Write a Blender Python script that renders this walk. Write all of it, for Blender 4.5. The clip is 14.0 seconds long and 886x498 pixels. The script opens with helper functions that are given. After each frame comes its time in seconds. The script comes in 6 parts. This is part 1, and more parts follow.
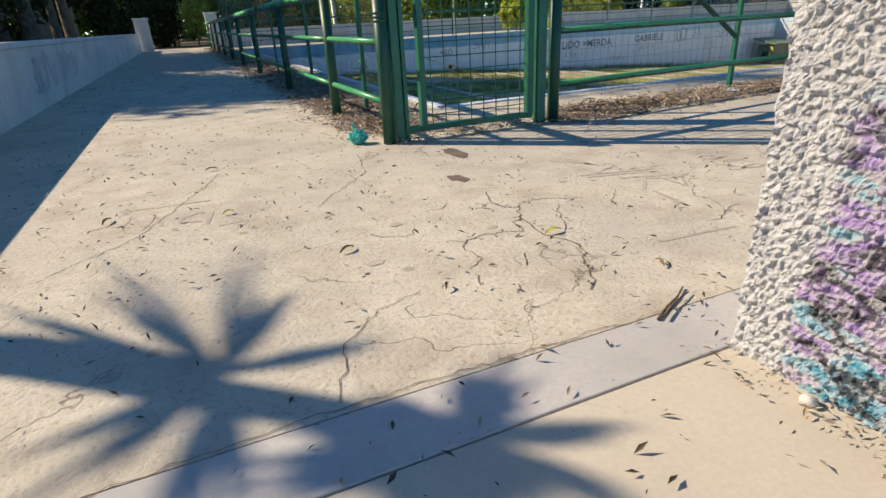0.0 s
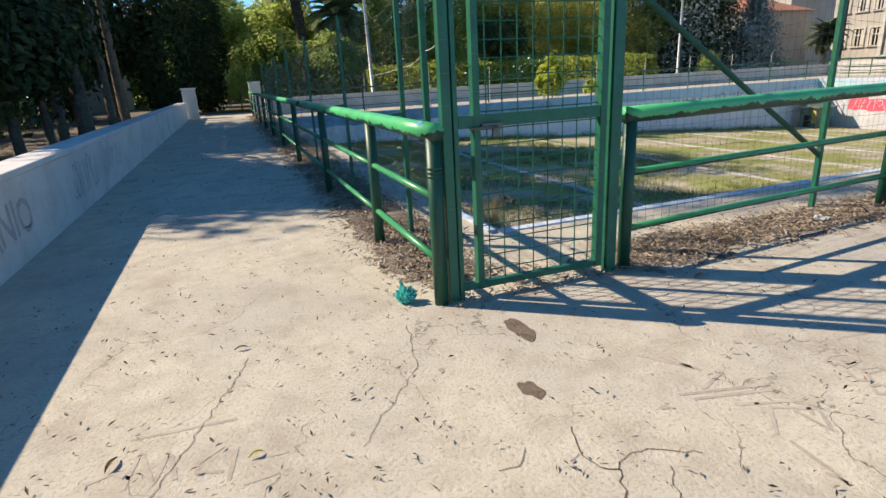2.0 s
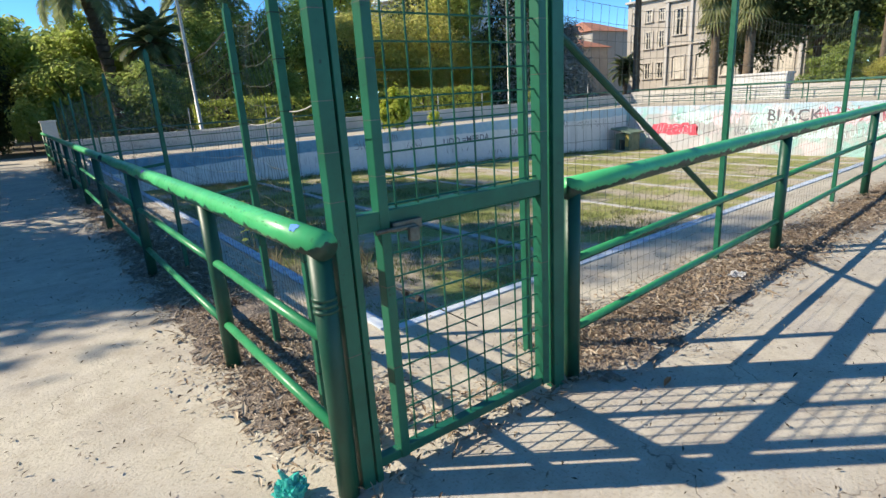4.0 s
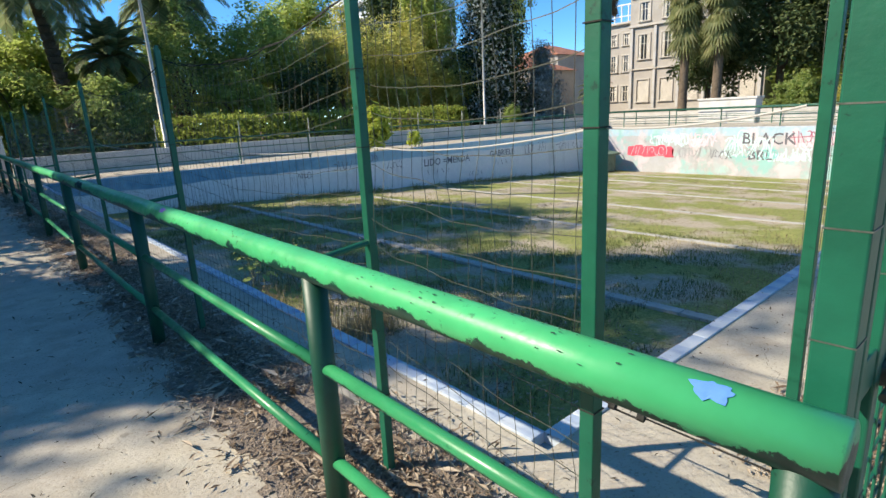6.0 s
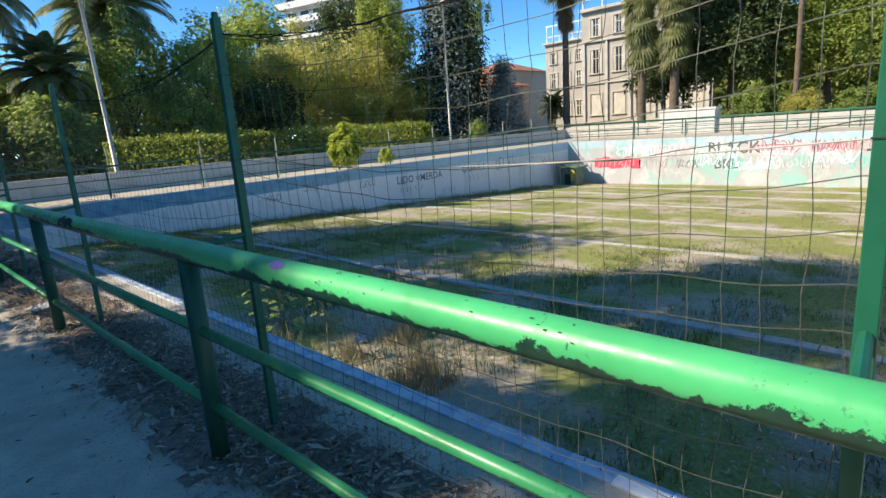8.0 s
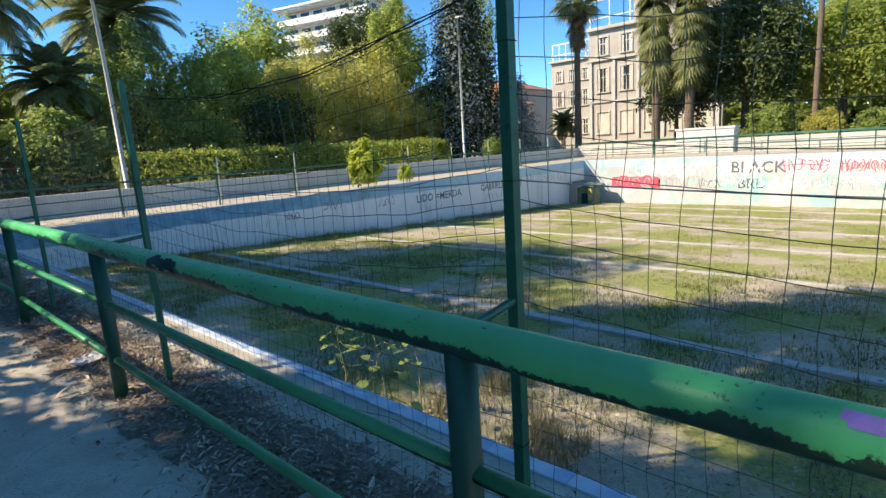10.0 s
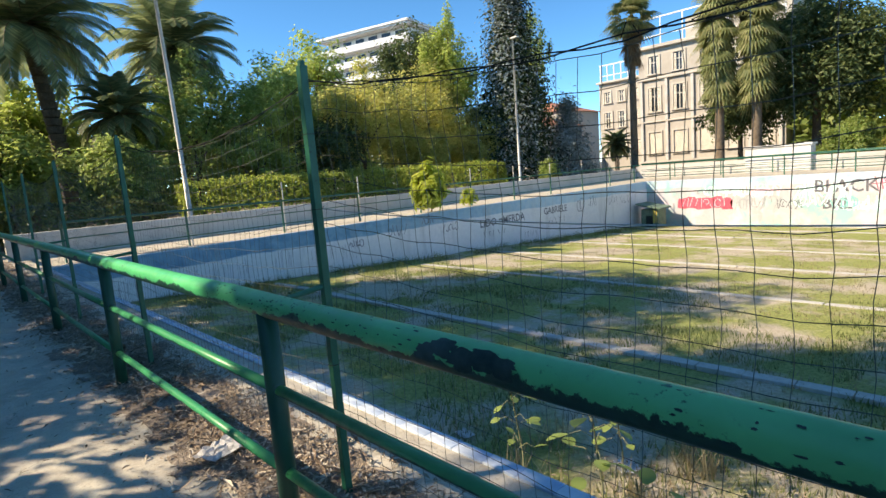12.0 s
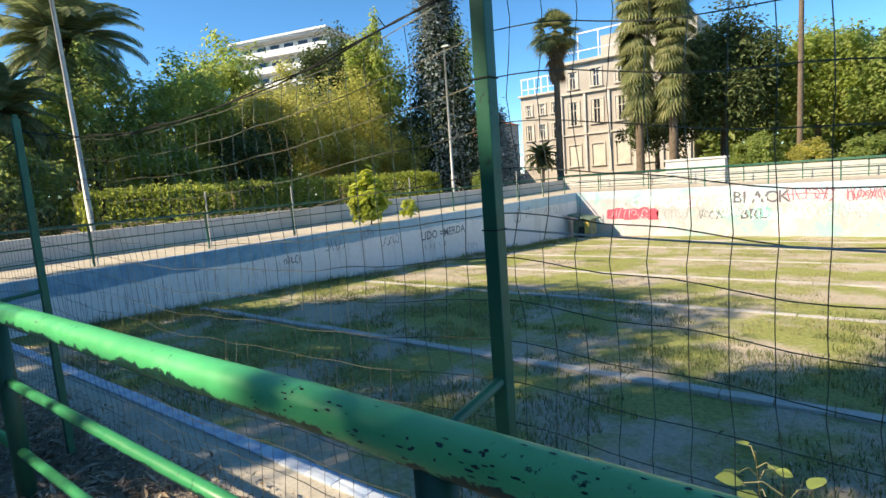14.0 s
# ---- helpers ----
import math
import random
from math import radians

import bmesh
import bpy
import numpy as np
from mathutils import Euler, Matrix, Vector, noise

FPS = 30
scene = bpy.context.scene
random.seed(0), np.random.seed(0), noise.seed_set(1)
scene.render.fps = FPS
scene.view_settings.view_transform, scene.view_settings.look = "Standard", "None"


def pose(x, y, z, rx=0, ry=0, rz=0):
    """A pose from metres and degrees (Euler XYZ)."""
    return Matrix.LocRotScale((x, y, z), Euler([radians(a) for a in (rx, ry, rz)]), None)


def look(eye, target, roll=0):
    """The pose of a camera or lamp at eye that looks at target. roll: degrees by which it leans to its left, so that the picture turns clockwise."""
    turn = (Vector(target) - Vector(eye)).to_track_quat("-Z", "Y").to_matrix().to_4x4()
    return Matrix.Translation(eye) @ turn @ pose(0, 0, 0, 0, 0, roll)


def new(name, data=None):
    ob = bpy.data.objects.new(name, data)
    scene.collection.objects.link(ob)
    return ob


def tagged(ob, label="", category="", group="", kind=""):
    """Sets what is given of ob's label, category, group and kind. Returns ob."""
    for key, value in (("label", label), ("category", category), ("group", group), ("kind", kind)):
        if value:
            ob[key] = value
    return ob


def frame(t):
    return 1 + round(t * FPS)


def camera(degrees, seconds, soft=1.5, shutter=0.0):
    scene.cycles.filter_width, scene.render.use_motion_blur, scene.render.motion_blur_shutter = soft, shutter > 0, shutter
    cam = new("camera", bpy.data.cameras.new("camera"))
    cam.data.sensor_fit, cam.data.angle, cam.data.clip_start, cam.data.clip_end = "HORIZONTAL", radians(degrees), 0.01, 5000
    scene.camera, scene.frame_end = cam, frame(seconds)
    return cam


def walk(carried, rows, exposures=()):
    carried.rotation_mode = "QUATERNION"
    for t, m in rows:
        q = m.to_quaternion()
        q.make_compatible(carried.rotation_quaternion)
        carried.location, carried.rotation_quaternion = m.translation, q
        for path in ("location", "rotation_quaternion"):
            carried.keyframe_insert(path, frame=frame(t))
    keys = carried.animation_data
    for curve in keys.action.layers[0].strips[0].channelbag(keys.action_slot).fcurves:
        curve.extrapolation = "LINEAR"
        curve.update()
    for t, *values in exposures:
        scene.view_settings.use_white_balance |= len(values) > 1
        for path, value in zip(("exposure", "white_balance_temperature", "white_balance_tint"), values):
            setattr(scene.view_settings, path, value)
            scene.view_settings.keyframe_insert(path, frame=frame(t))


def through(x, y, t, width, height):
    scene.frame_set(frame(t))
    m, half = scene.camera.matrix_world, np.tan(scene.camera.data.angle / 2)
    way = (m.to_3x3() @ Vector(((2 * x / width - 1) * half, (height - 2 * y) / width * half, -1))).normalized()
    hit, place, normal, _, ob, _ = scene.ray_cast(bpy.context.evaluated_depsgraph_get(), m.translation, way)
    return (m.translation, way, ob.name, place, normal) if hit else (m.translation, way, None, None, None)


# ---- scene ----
cam = camera(78.4, 14.0)
PATH = [
    (0, (-1.253, -3.813, 0.835), (-0.528, -2.121, 0.052), -2.9),
    (0.5, (-1.195, -3.604, 1.0), (-0.627, -1.827, 0.279), -2.7),
    (1, (-1.171, -3.467, 1.145), (-0.65, -1.655, 0.478), -2.8),
    (1.5, (-1.169, -3.261, 1.313), (-0.616, -1.443, 0.688), -2.9),
    (2, (-1.098, -3.069, 1.409), (-0.442, -1.28, 0.802), -3.1),
    (2.5, (-0.964, -2.849, 1.565), (-0.161, -1.112, 0.985), -3.4),
    (5, (-0.775, -1.026, 1.594), (0.469, 0.449, 1.068), -3.3),
    (5.5, (-0.86, -0.628, 1.59), (0.398, 0.841, 1.079), -3.1),
    (6, (-0.896, -0.193, 1.615), (0.377, 1.272, 1.133), -2.9),
    (6.5, (-0.925, 0.289, 1.58), (0.365, 1.748, 1.123), -3.5),
    (7, (-0.968, 0.718, 1.574), (0.363, 2.142, 1.125), -4.0),
    (9.5, (-1.008, 2.874, 1.586), (0.46, 4.168, 1.174), -3.5),
    (10, (-1.05, 3.28, 1.609), (0.387, 4.621, 1.237), -3.6),
    (10.5, (-1.057, 3.765, 1.615), (0.338, 5.16, 1.282), -3.9),
    (11, (-1.08, 4.209, 1.611), (0.277, 5.646, 1.305), -4.1),
    (11.5, (-1.11, 4.685, 1.632), (0.232, 6.14, 1.345), -4.3),
    (12, (-1.056, 5.144, 1.618), (0.306, 6.583, 1.342), -4.5),
    (12.5, (-0.973, 5.571, 1.618), (0.44, 6.961, 1.349), -4.6),
    (13, (-0.937, 6.008, 1.643), (0.538, 7.332, 1.376), -4.4),
    (13.5, (-0.855, 6.374, 1.607), (0.67, 7.641, 1.342), -4.5),
    (14, (-0.789, 6.779, 1.625), (0.779, 7.994, 1.368), -4.2),
]
walk(cam, [(t, look(eye, target, roll)) for t, eye, target, roll in PATH], [(0.0, 0.36, 7700, 16), (2.5, 0.5, 7400, 15), (5.0, 0.5, 7000, 12), (7.2, 0.46, 7200, 12), (9.5, 0.64, 7500, 13), (11.0, 0.76, 7900, 14), (14.0, 0.78, 8100, 13)])

# ---- world and sun ----
SUN_TO = Vector((-1.05, 0.81, 1.0)).normalized()
world = bpy.data.worlds.new("sky_world")
scene.world = world
world.use_nodes = True
wn = world.node_tree.nodes
sky = wn.new("ShaderNodeTexSky")
sky.sky_type = "NISHITA"
sky.sun_disc = False
sky.sun_elevation = math.asin(SUN_TO.z)
sky.sun_rotation = math.atan2(SUN_TO.x, SUN_TO.y)
sky.air_density, sky.dust_density, sky.ozone_density = 0.6, 0.0, 6.0
sky.altitude = 2500
wn["Background"].inputs["Strength"].default_value = 0.28
deep = wn.new("ShaderNodeMix")
deep.data_type, deep.blend_type = "RGBA", "MULTIPLY"
deep.inputs[0].default_value = 1.0
deep.inputs[7].default_value = (1.0, 0.95, 0.79, 1)
world.node_tree.links.new(sky.outputs["Color"], deep.inputs[6])
rich = wn.new("ShaderNodeHueSaturation")
rich.inputs["Saturation"].default_value = 1.22
world.node_tree.links.new(deep.outputs[2], rich.inputs["Color"])
world.node_tree.links.new(rich.outputs["Color"], wn["Background"].inputs["Color"])
sun = new("sun", bpy.data.lights.new("sun", "SUN"))
sun.data.energy, sun.data.angle, sun.data.color = 4.9, radians(0.53), (1.0, 0.935, 0.80)
sun.matrix_world = look(SUN_TO * 60, (0, 0, 0))


# ---- materials ----
def shader(name, rough=0.7, metal=0.0, spec=0.4):
    m = bpy.data.materials.new(name)
    m.use_nodes = True
    b = m.node_tree.nodes["Principled BSDF"]
    b.inputs["Roughness"].default_value = rough
    b.inputs["Metallic"].default_value = metal
    b.inputs["Specular IOR Level"].default_value = spec
    return m, m.node_tree.nodes, m.node_tree.links, b


def noise_node(n, l, scale, detail=5.0, coords="Object", rough=0.6, stretch=None):
    tc = n.new("ShaderNodeTexCoord")
    t = n.new("ShaderNodeTexNoise")
    t.inputs["Scale"].default_value = scale
    t.inputs["Detail"].default_value = detail
    t.inputs["Roughness"].default_value = rough
    src = tc.outputs[coords]
    if stretch:
        mp = n.new("ShaderNodeMapping")
        mp.inputs["Scale"].default_value = stretch
        l.new(src, mp.inputs["Vector"])
        src = mp.outputs["Vector"]
    l.new(src, t.inputs["Vector"])
    return t.outputs["Fac"]


def ramp(n, l, fac, stops):
    r = n.new("ShaderNodeValToRGB")
    e = r.color_ramp.elements
    while len(e) < len(stops):
        e.new(0.5)
    for i, (p, c) in enumerate(stops):
        e[i].position = p
        e[i].color = (*c, 1) if len(c) == 3 else c
    l.new(fac, r.inputs["Fac"])
    return r.outputs["Color"]


def mix(n, l, fac, a, b, how="MIX"):
    x = n.new("ShaderNodeMix")
    x.data_type, x.blend_type = "RGBA", how
    for sock, v in ((x.inputs[0], fac), (x.inputs[6], a), (x.inputs[7], b)):
        if isinstance(v, (int, float)):
            sock.default_value = v
        elif isinstance(v, tuple):
            sock.default_value = (*v, 1)
        else:
            l.new(v, sock)
    return x.outputs[2]


def bump(n, l, b, height, strength=0.4, dist=0.01):
    k = n.new("ShaderNodeBump")
    k.inputs["Strength"].default_value = strength
    k.inputs["Distance"].default_value = dist
    l.new(height, k.inputs["Height"])
    l.new(k.outputs["Normal"], b.inputs["Normal"])


def mottled(name, a, b2, stain=None, fine=40, coarse=2.5, rough=0.8, relief=0.4, dist=0.006, metal=0.0, spec=0.35):
    """A surface with grain and large stains."""
    m, n, l, b = shader(name, rough, metal, spec)
    grain = noise_node(n, l, fine, 6)
    big = noise_node(n, l, coarse, 5)
    col = mix(n, l, ramp(n, l, grain, [(0.3, (0, 0, 0)), (0.7, (1, 1, 1))]), a, b2)
    st = stain or tuple(c * 0.6 for c in a)
    col = mix(n, l, ramp(n, l, big, [(0.45, (0, 0, 0)), (0.75, (0.8, 0.8, 0.8))]), col, st)
    l.new(col, b.inputs["Base Color"])
    bump(n, l, b, grain, relief, dist)
    return m


def pavement_material():
    m, n, l, b = shader("worn_concrete_pavement", 0.88, 0, 0.25)
    grain = noise_node(n, l, 55, 8)
    mid = noise_node(n, l, 7, 6)
    big = noise_node(n, l, 0.9, 5)
    col = mix(n, l, ramp(n, l, mid, [(0.3, (0, 0, 0)), (0.7, (1, 1, 1))]), (0.485, 0.445, 0.355), (0.60, 0.555, 0.46))
    col = mix(n, l, ramp(n, l, big, [(0.42, (0, 0, 0)), (0.7, (0.7, 0.7, 0.7))]), col, (0.40, 0.37, 0.335))
    col = mix(n, l, ramp(n, l, grain, [(0.34, (0.6, 0.6, 0.6)), (0.47, (0, 0, 0))]), col, (0.29, 0.24, 0.185))
    # small dark specks and gum spots
    tc = n.new("ShaderNodeTexCoord")
    v = n.new("ShaderNodeTexVoronoi")
    v.inputs["Scale"].default_value = 3.1
    l.new(tc.outputs["Object"], v.inputs["Vector"])
    spot = ramp(n, l, v.outputs["Distance"], [(0.055, (0.55, 0.55, 0.55)), (0.085, (0, 0, 0))])
    col = mix(n, l, spot, col, (0.2, 0.18, 0.155))
    v2 = n.new("ShaderNodeTexVoronoi")
    v2.inputs["Scale"].default_value = 13.0
    l.new(tc.outputs["Object"], v2.inputs["Vector"])
    sp2 = ramp(n, l, v2.outputs["Distance"], [(0.07, (0.75, 0.75, 0.75)), (0.12, (0, 0, 0))])
    some = ramp(n, l, noise_node(n, l, 5.0, 4), [(0.52, (0, 0, 0)), (0.60, (1, 1, 1))])
    col = mix(n, l, mix(n, l, 1.0, sp2, some, "MULTIPLY"), col, (0.17, 0.14, 0.11))
    v3 = n.new("ShaderNodeTexVoronoi")
    v3.inputs["Scale"].default_value = 42.0
    l.new(tc.outputs["Object"], v3.inputs["Vector"])
    pit = ramp(n, l, v3.outputs["Distance"], [(0.09, (0.75, 0.75, 0.75)), (0.19, (0, 0, 0))])
    worn = ramp(n, l, noise_node(n, l, 1.7, 6), [(0.48, (0, 0, 0)), (0.68, (1, 1, 1))])
    col = mix(n, l, mix(n, l, 1.0, pit, worn, "MULTIPLY"), col, (0.25, 0.21, 0.165))
    blotch = ramp(n, l, noise_node(n, l, 2.4, 7, rough=0.7), [(0.48, (0, 0, 0)), (0.66, (0.7, 0.7, 0.7))])
    col = mix(n, l, blotch, col, (0.36, 0.31, 0.25))
    # cracks: warped cell edges, only where a coarse noise lets them through
    wv = n.new("ShaderNodeTexNoise")
    wv.inputs["Scale"].default_value = 2.6
    wv.inputs["Detail"].default_value = 8
    l.new(tc.outputs["Object"], wv.inputs["Vector"])
    add = n.new("ShaderNodeMixRGB")
    add.blend_type = "ADD"
    add.inputs[0].default_value = 0.55
    l.new(tc.outputs["Object"], add.inputs[1])
    l.new(wv.outputs["Color"], add.inputs[2])
    c = n.new("ShaderNodeTexVoronoi")
    c.feature = "DISTANCE_TO_EDGE"
    c.inputs["Scale"].default_value = 1.15
    l.new(add.outputs[0], c.inputs["Vector"])
    line = ramp(n, l, c.outputs["Distance"], [(0.001, (0.8, 0.8, 0.8)), (0.0045, (0, 0, 0))])
    gate = ramp(n, l, noise_node(n, l, 1.3, 3), [(0.46, (0, 0, 0)), (0.58, (1, 1, 1))])
    crack = mix(n, l, 1.0, line, gate, "MULTIPLY")
    col = mix(n, l, crack, col, (0.1, 0.082, 0.066))
    l.new(col, b.inputs["Base Color"])
    h = mix(n, l, crack, grain, (0.0, 0.0, 0.0))
    bump(n, l, b, h, 0.7, 0.008)
    return m


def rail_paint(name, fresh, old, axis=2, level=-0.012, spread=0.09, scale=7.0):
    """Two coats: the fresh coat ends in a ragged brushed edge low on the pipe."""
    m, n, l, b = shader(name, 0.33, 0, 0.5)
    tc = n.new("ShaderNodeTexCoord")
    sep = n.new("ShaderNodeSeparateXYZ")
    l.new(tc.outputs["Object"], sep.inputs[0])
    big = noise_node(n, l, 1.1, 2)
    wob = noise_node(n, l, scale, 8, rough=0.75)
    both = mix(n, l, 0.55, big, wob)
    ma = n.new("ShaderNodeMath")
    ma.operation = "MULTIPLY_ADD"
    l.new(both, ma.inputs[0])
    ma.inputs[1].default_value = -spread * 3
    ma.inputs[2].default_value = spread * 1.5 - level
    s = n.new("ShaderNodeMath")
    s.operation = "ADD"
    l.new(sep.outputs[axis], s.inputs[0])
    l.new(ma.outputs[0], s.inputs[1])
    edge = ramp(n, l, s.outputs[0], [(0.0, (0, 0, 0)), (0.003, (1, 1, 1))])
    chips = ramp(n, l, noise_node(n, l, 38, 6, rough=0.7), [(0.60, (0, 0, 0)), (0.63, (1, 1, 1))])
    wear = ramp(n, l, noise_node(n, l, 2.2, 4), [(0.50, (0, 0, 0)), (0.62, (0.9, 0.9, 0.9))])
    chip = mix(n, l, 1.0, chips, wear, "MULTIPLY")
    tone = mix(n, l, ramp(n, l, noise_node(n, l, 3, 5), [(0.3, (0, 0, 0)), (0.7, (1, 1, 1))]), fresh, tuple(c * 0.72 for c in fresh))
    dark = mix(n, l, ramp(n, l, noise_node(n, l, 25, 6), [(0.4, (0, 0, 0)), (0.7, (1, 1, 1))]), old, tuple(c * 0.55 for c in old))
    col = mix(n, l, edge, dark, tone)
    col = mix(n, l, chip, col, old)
    l.new(col, b.inputs["Base Color"])
    l.new(ramp(n, l, noise_node(n, l, 20, 4), [(0.3, (0.28,) * 3), (0.7, (0.5,) * 3)]), b.inputs["Roughness"])
    h = mix(n, l, 0.5, edge, noise_node(n, l, 60, 4))
    bump(n, l, b, h, 0.25, 0.003)
    return m


def painted(name, col, dark, rough=0.45):
    m, n, l, b = shader(name, rough, 0, 0.45)
    c = mix(n, l, ramp(n, l, noise_node(n, l, 6, 6), [(0.35, (0, 0, 0)), (0.7, (1, 1, 1))]), col, tuple(x * 0.7 for x in col))
    rust = ramp(n, l, noise_node(n, l, 22, 8, rough=0.75), [(0.62, (0, 0, 0)), (0.66, (1, 1, 1))])
    c = mix(n, l, rust, c, dark)
    l.new(c, b.inputs["Base Color"])
    bump(n, l, b, noise_node(n, l, 50, 4), 0.25, 0.003)
    return m


def leaf_material(name, a, b2, c3=None, through=0.35):
    m, n, l, b = shader(name, 0.55, 0, 0.3)
    g = n.new("ShaderNodeNewGeometry")
    stops = [(0.0, a), (0.6, b2), (1.0, c3 or b2)]
    col = ramp(n, l, g.outputs["Random Per Island"], stops)
    big = noise_node(n, l, 0.7, 3)
    col = mix(n, l, ramp(n, l, big, [(0.35, (0, 0, 0)), (0.7, (0.7, 0.7, 0.7))]), col, tuple(x * 0.62 for x in a))
    l.new(col, b.inputs["Base Color"])
    tr = n.new("ShaderNodeBsdfTranslucent")
    l.new(col, tr.inputs["Color"])
    ms = n.new("ShaderNodeMixShader")
    ms.inputs[0].default_value = through
    l.new(b.outputs[0], ms.inputs[1])
    l.new(tr.outputs[0], ms.inputs[2])
    l.new(ms.outputs[0], n["Material Output"].inputs["Surface"])
    return m


def pool_paint(sprayed=False):
    """White pool paint, pale blue along the top, worn and stained."""
    m, n, l, b = shader("sprayed_pool_paint" if sprayed else "worn_pool_paint", 0.8, 0, 0.3)
    tc = n.new("ShaderNodeTexCoord")
    sep = n.new("ShaderNodeSeparateXYZ")
    l.new(tc.outputs["Object"], sep.inputs[0])
    wob = noise_node(n, l, 0.8, 6)
    ma = n.new("ShaderNodeMath")
    ma.operation = "MULTIPLY_ADD"
    l.new(wob, ma.inputs[0])
    ma.inputs[1].default_value = 0.25
    l.new(sep.outputs[2], ma.inputs[2])
    sh = n.new("ShaderNodeMath")
    sh.operation = "ADD"
    sh.inputs[1].default_value = 0.42
    l.new(ma.outputs[0], sh.inputs[0])
    blue = ramp(n, l, sh.outputs[0], [(0.0, (0, 0, 0)), (0.05, (1, 1, 1))])
    # the lighter white offsets the far side's shade, the darker one the deep end's sun
    col = mix(n, l, ramp(n, l, noise_node(n, l, 9, 7), [(0.3, (0, 0, 0)), (0.75, (1, 1, 1))]), *(((0.52, 0.52, 0.52), (0.43, 0.44, 0.46)) if sprayed else ((0.80, 0.80, 0.80), (0.68, 0.69, 0.71))))
    bl = mix(n, l, ramp(n, l, noise_node(n, l, 4, 7), [(0.3, (0, 0, 0)), (0.7, (1, 1, 1))]), (0.36, 0.55, 0.68), (0.52, 0.64, 0.70))
    if not sprayed:
        # the blue is stronger towards the shallow end
        deep_blue = mix(n, l, ramp(n, l, noise_node(n, l, 2.5, 7, rough=0.7), [(0.35, (0, 0, 0)), (0.65, (1, 1, 1))]), (0.10, 0.27, 0.40), (0.24, 0.43, 0.55))
        md = n.new("ShaderNodeMath")
        md.operation = "DIVIDE"
        l.new(sep.outputs[0], md.inputs[0])
        md.inputs[1].default_value = 34.0
        bl = mix(n, l, ramp(n, l, md.outputs[0], [(0.3, (1, 1, 1)), (0.72, (0, 0, 0))]), bl, deep_blue)
    col = mix(n, l, blue, col, bl)
    streak = noise_node(n, l, 2.2, 7, stretch=(1, 1, 0.12))
    col = mix(n, l, ramp(n, l, streak, [(0.55, (0, 0, 0)), (0.8, (0.6, 0.6, 0.6))]), col, (0.36, 0.36, 0.36))
    if sprayed:
        # misty fields of aqua, pink and grey spray under the names
        for at, c in ((3.0, (0.42, 0.68, 0.66)), (11.0, (0.72, 0.60, 0.63)), (23.0, (0.50, 0.51, 0.54)), (37.0, (0.30, 0.58, 0.55))):
            mp = n.new("ShaderNodeMapping")
            mp.inputs["Location"].default_value = (at, at * 1.7, at * 0.6)
            l.new(tc.outputs["Object"], mp.inputs["Vector"])
            t = n.new("ShaderNodeTexNoise")
            t.inputs["Scale"].default_value = 0.75
            t.inputs["Detail"].default_value = 7
            t.inputs["Roughness"].default_value = 0.62
            l.new(mp.outputs["Vector"], t.inputs["Vector"])
            col = mix(n, l, ramp(n, l, t.outputs["Fac"], [(0.52, (0, 0, 0)), (0.62, (0.85, 0.85, 0.85))]), col, c)
    l.new(col, b.inputs["Base Color"])
    bump(n, l, b, noise_node(n, l, 30, 6), 0.3, 0.006)
    return m


def turf_material():
    m, n, l, b = shader("patchy_dry_turf", 0.95, 0, 0.1)
    fine = noise_node(n, l, 14, 8, rough=0.75)
    patch = noise_node(n, l, 0.45, 6)
    g = mix(n, l, ramp(n, l, fine, [(0.3, (0, 0, 0)), (0.7, (1, 1, 1))]), (0.15, 0.20, 0.055), (0.46, 0.45, 0.17))
    soil = mix(n, l, ramp(n, l, fine, [(0.3, (0, 0, 0)), (0.7, (1, 1, 1))]), (0.36, 0.305, 0.225), (0.62, 0.54, 0.42))
    col = mix(n, l, ramp(n, l, patch, [(0.47, (0, 0, 0)), (0.57, (1, 1, 1))]), g, soil)
    l.new(col, b.inputs["Base Color"])
    bump(n, l, b, fine, 0.8, 0.04)
    return m


M_PAVE = pavement_material()
M_BAND = mottled("smooth_cement_band", (0.42, 0.41, 0.40), (0.5, 0.48, 0.45), (0.34, 0.33, 0.32), 60, 2.0, 0.8, 0.2, 0.003)
M_SLAB = mottled("sandy_cement_slab", (0.485, 0.435, 0.345), (0.565, 0.515, 0.42), (0.43, 0.385, 0.31), 70, 1.6, 0.9, 0.25, 0.003)
M_EARTH = mottled("dry_park_earth", (0.11, 0.085, 0.06), (0.2, 0.16, 0.115), (0.08, 0.075, 0.04), 18, 0.6, 0.95, 0.8, 0.03)
M_SOIL = mottled("leaf_strewn_soil", (0.22, 0.18, 0.145), (0.40, 0.335, 0.275), (0.14, 0.11, 0.09), 38, 9, 0.95, 1.0, 0.035)
M_WHITEWALL = mottled("grubby_white_render", (0.60, 0.60, 0.59), (0.70, 0.69, 0.67), (0.42, 0.42, 0.40), 25, 1.3, 0.85, 0.45, 0.008)
M_PARAPET = mottled("grey_cement_parapet", (0.50, 0.485, 0.455), (0.6, 0.58, 0.545), (0.38, 0.365, 0.34), 20, 1.0, 0.9, 0.4, 0.01)
M_STUCCO = mottled("rough_white_stucco", (0.54, 0.53, 0.515), (0.66, 0.65, 0.63), (0.42, 0.41, 0.40), 45, 5, 0.85, 0.6, 0.008)
M_POOL = pool_paint()
M_POOLEND = pool_paint(True)
M_TURF = turf_material()
M_CURB = mottled("bleached_lane_kerb", (0.44, 0.425, 0.39), (0.55, 0.535, 0.50), (0.33, 0.32, 0.29), 14, 1.2, 0.9, 0.5, 0.01)
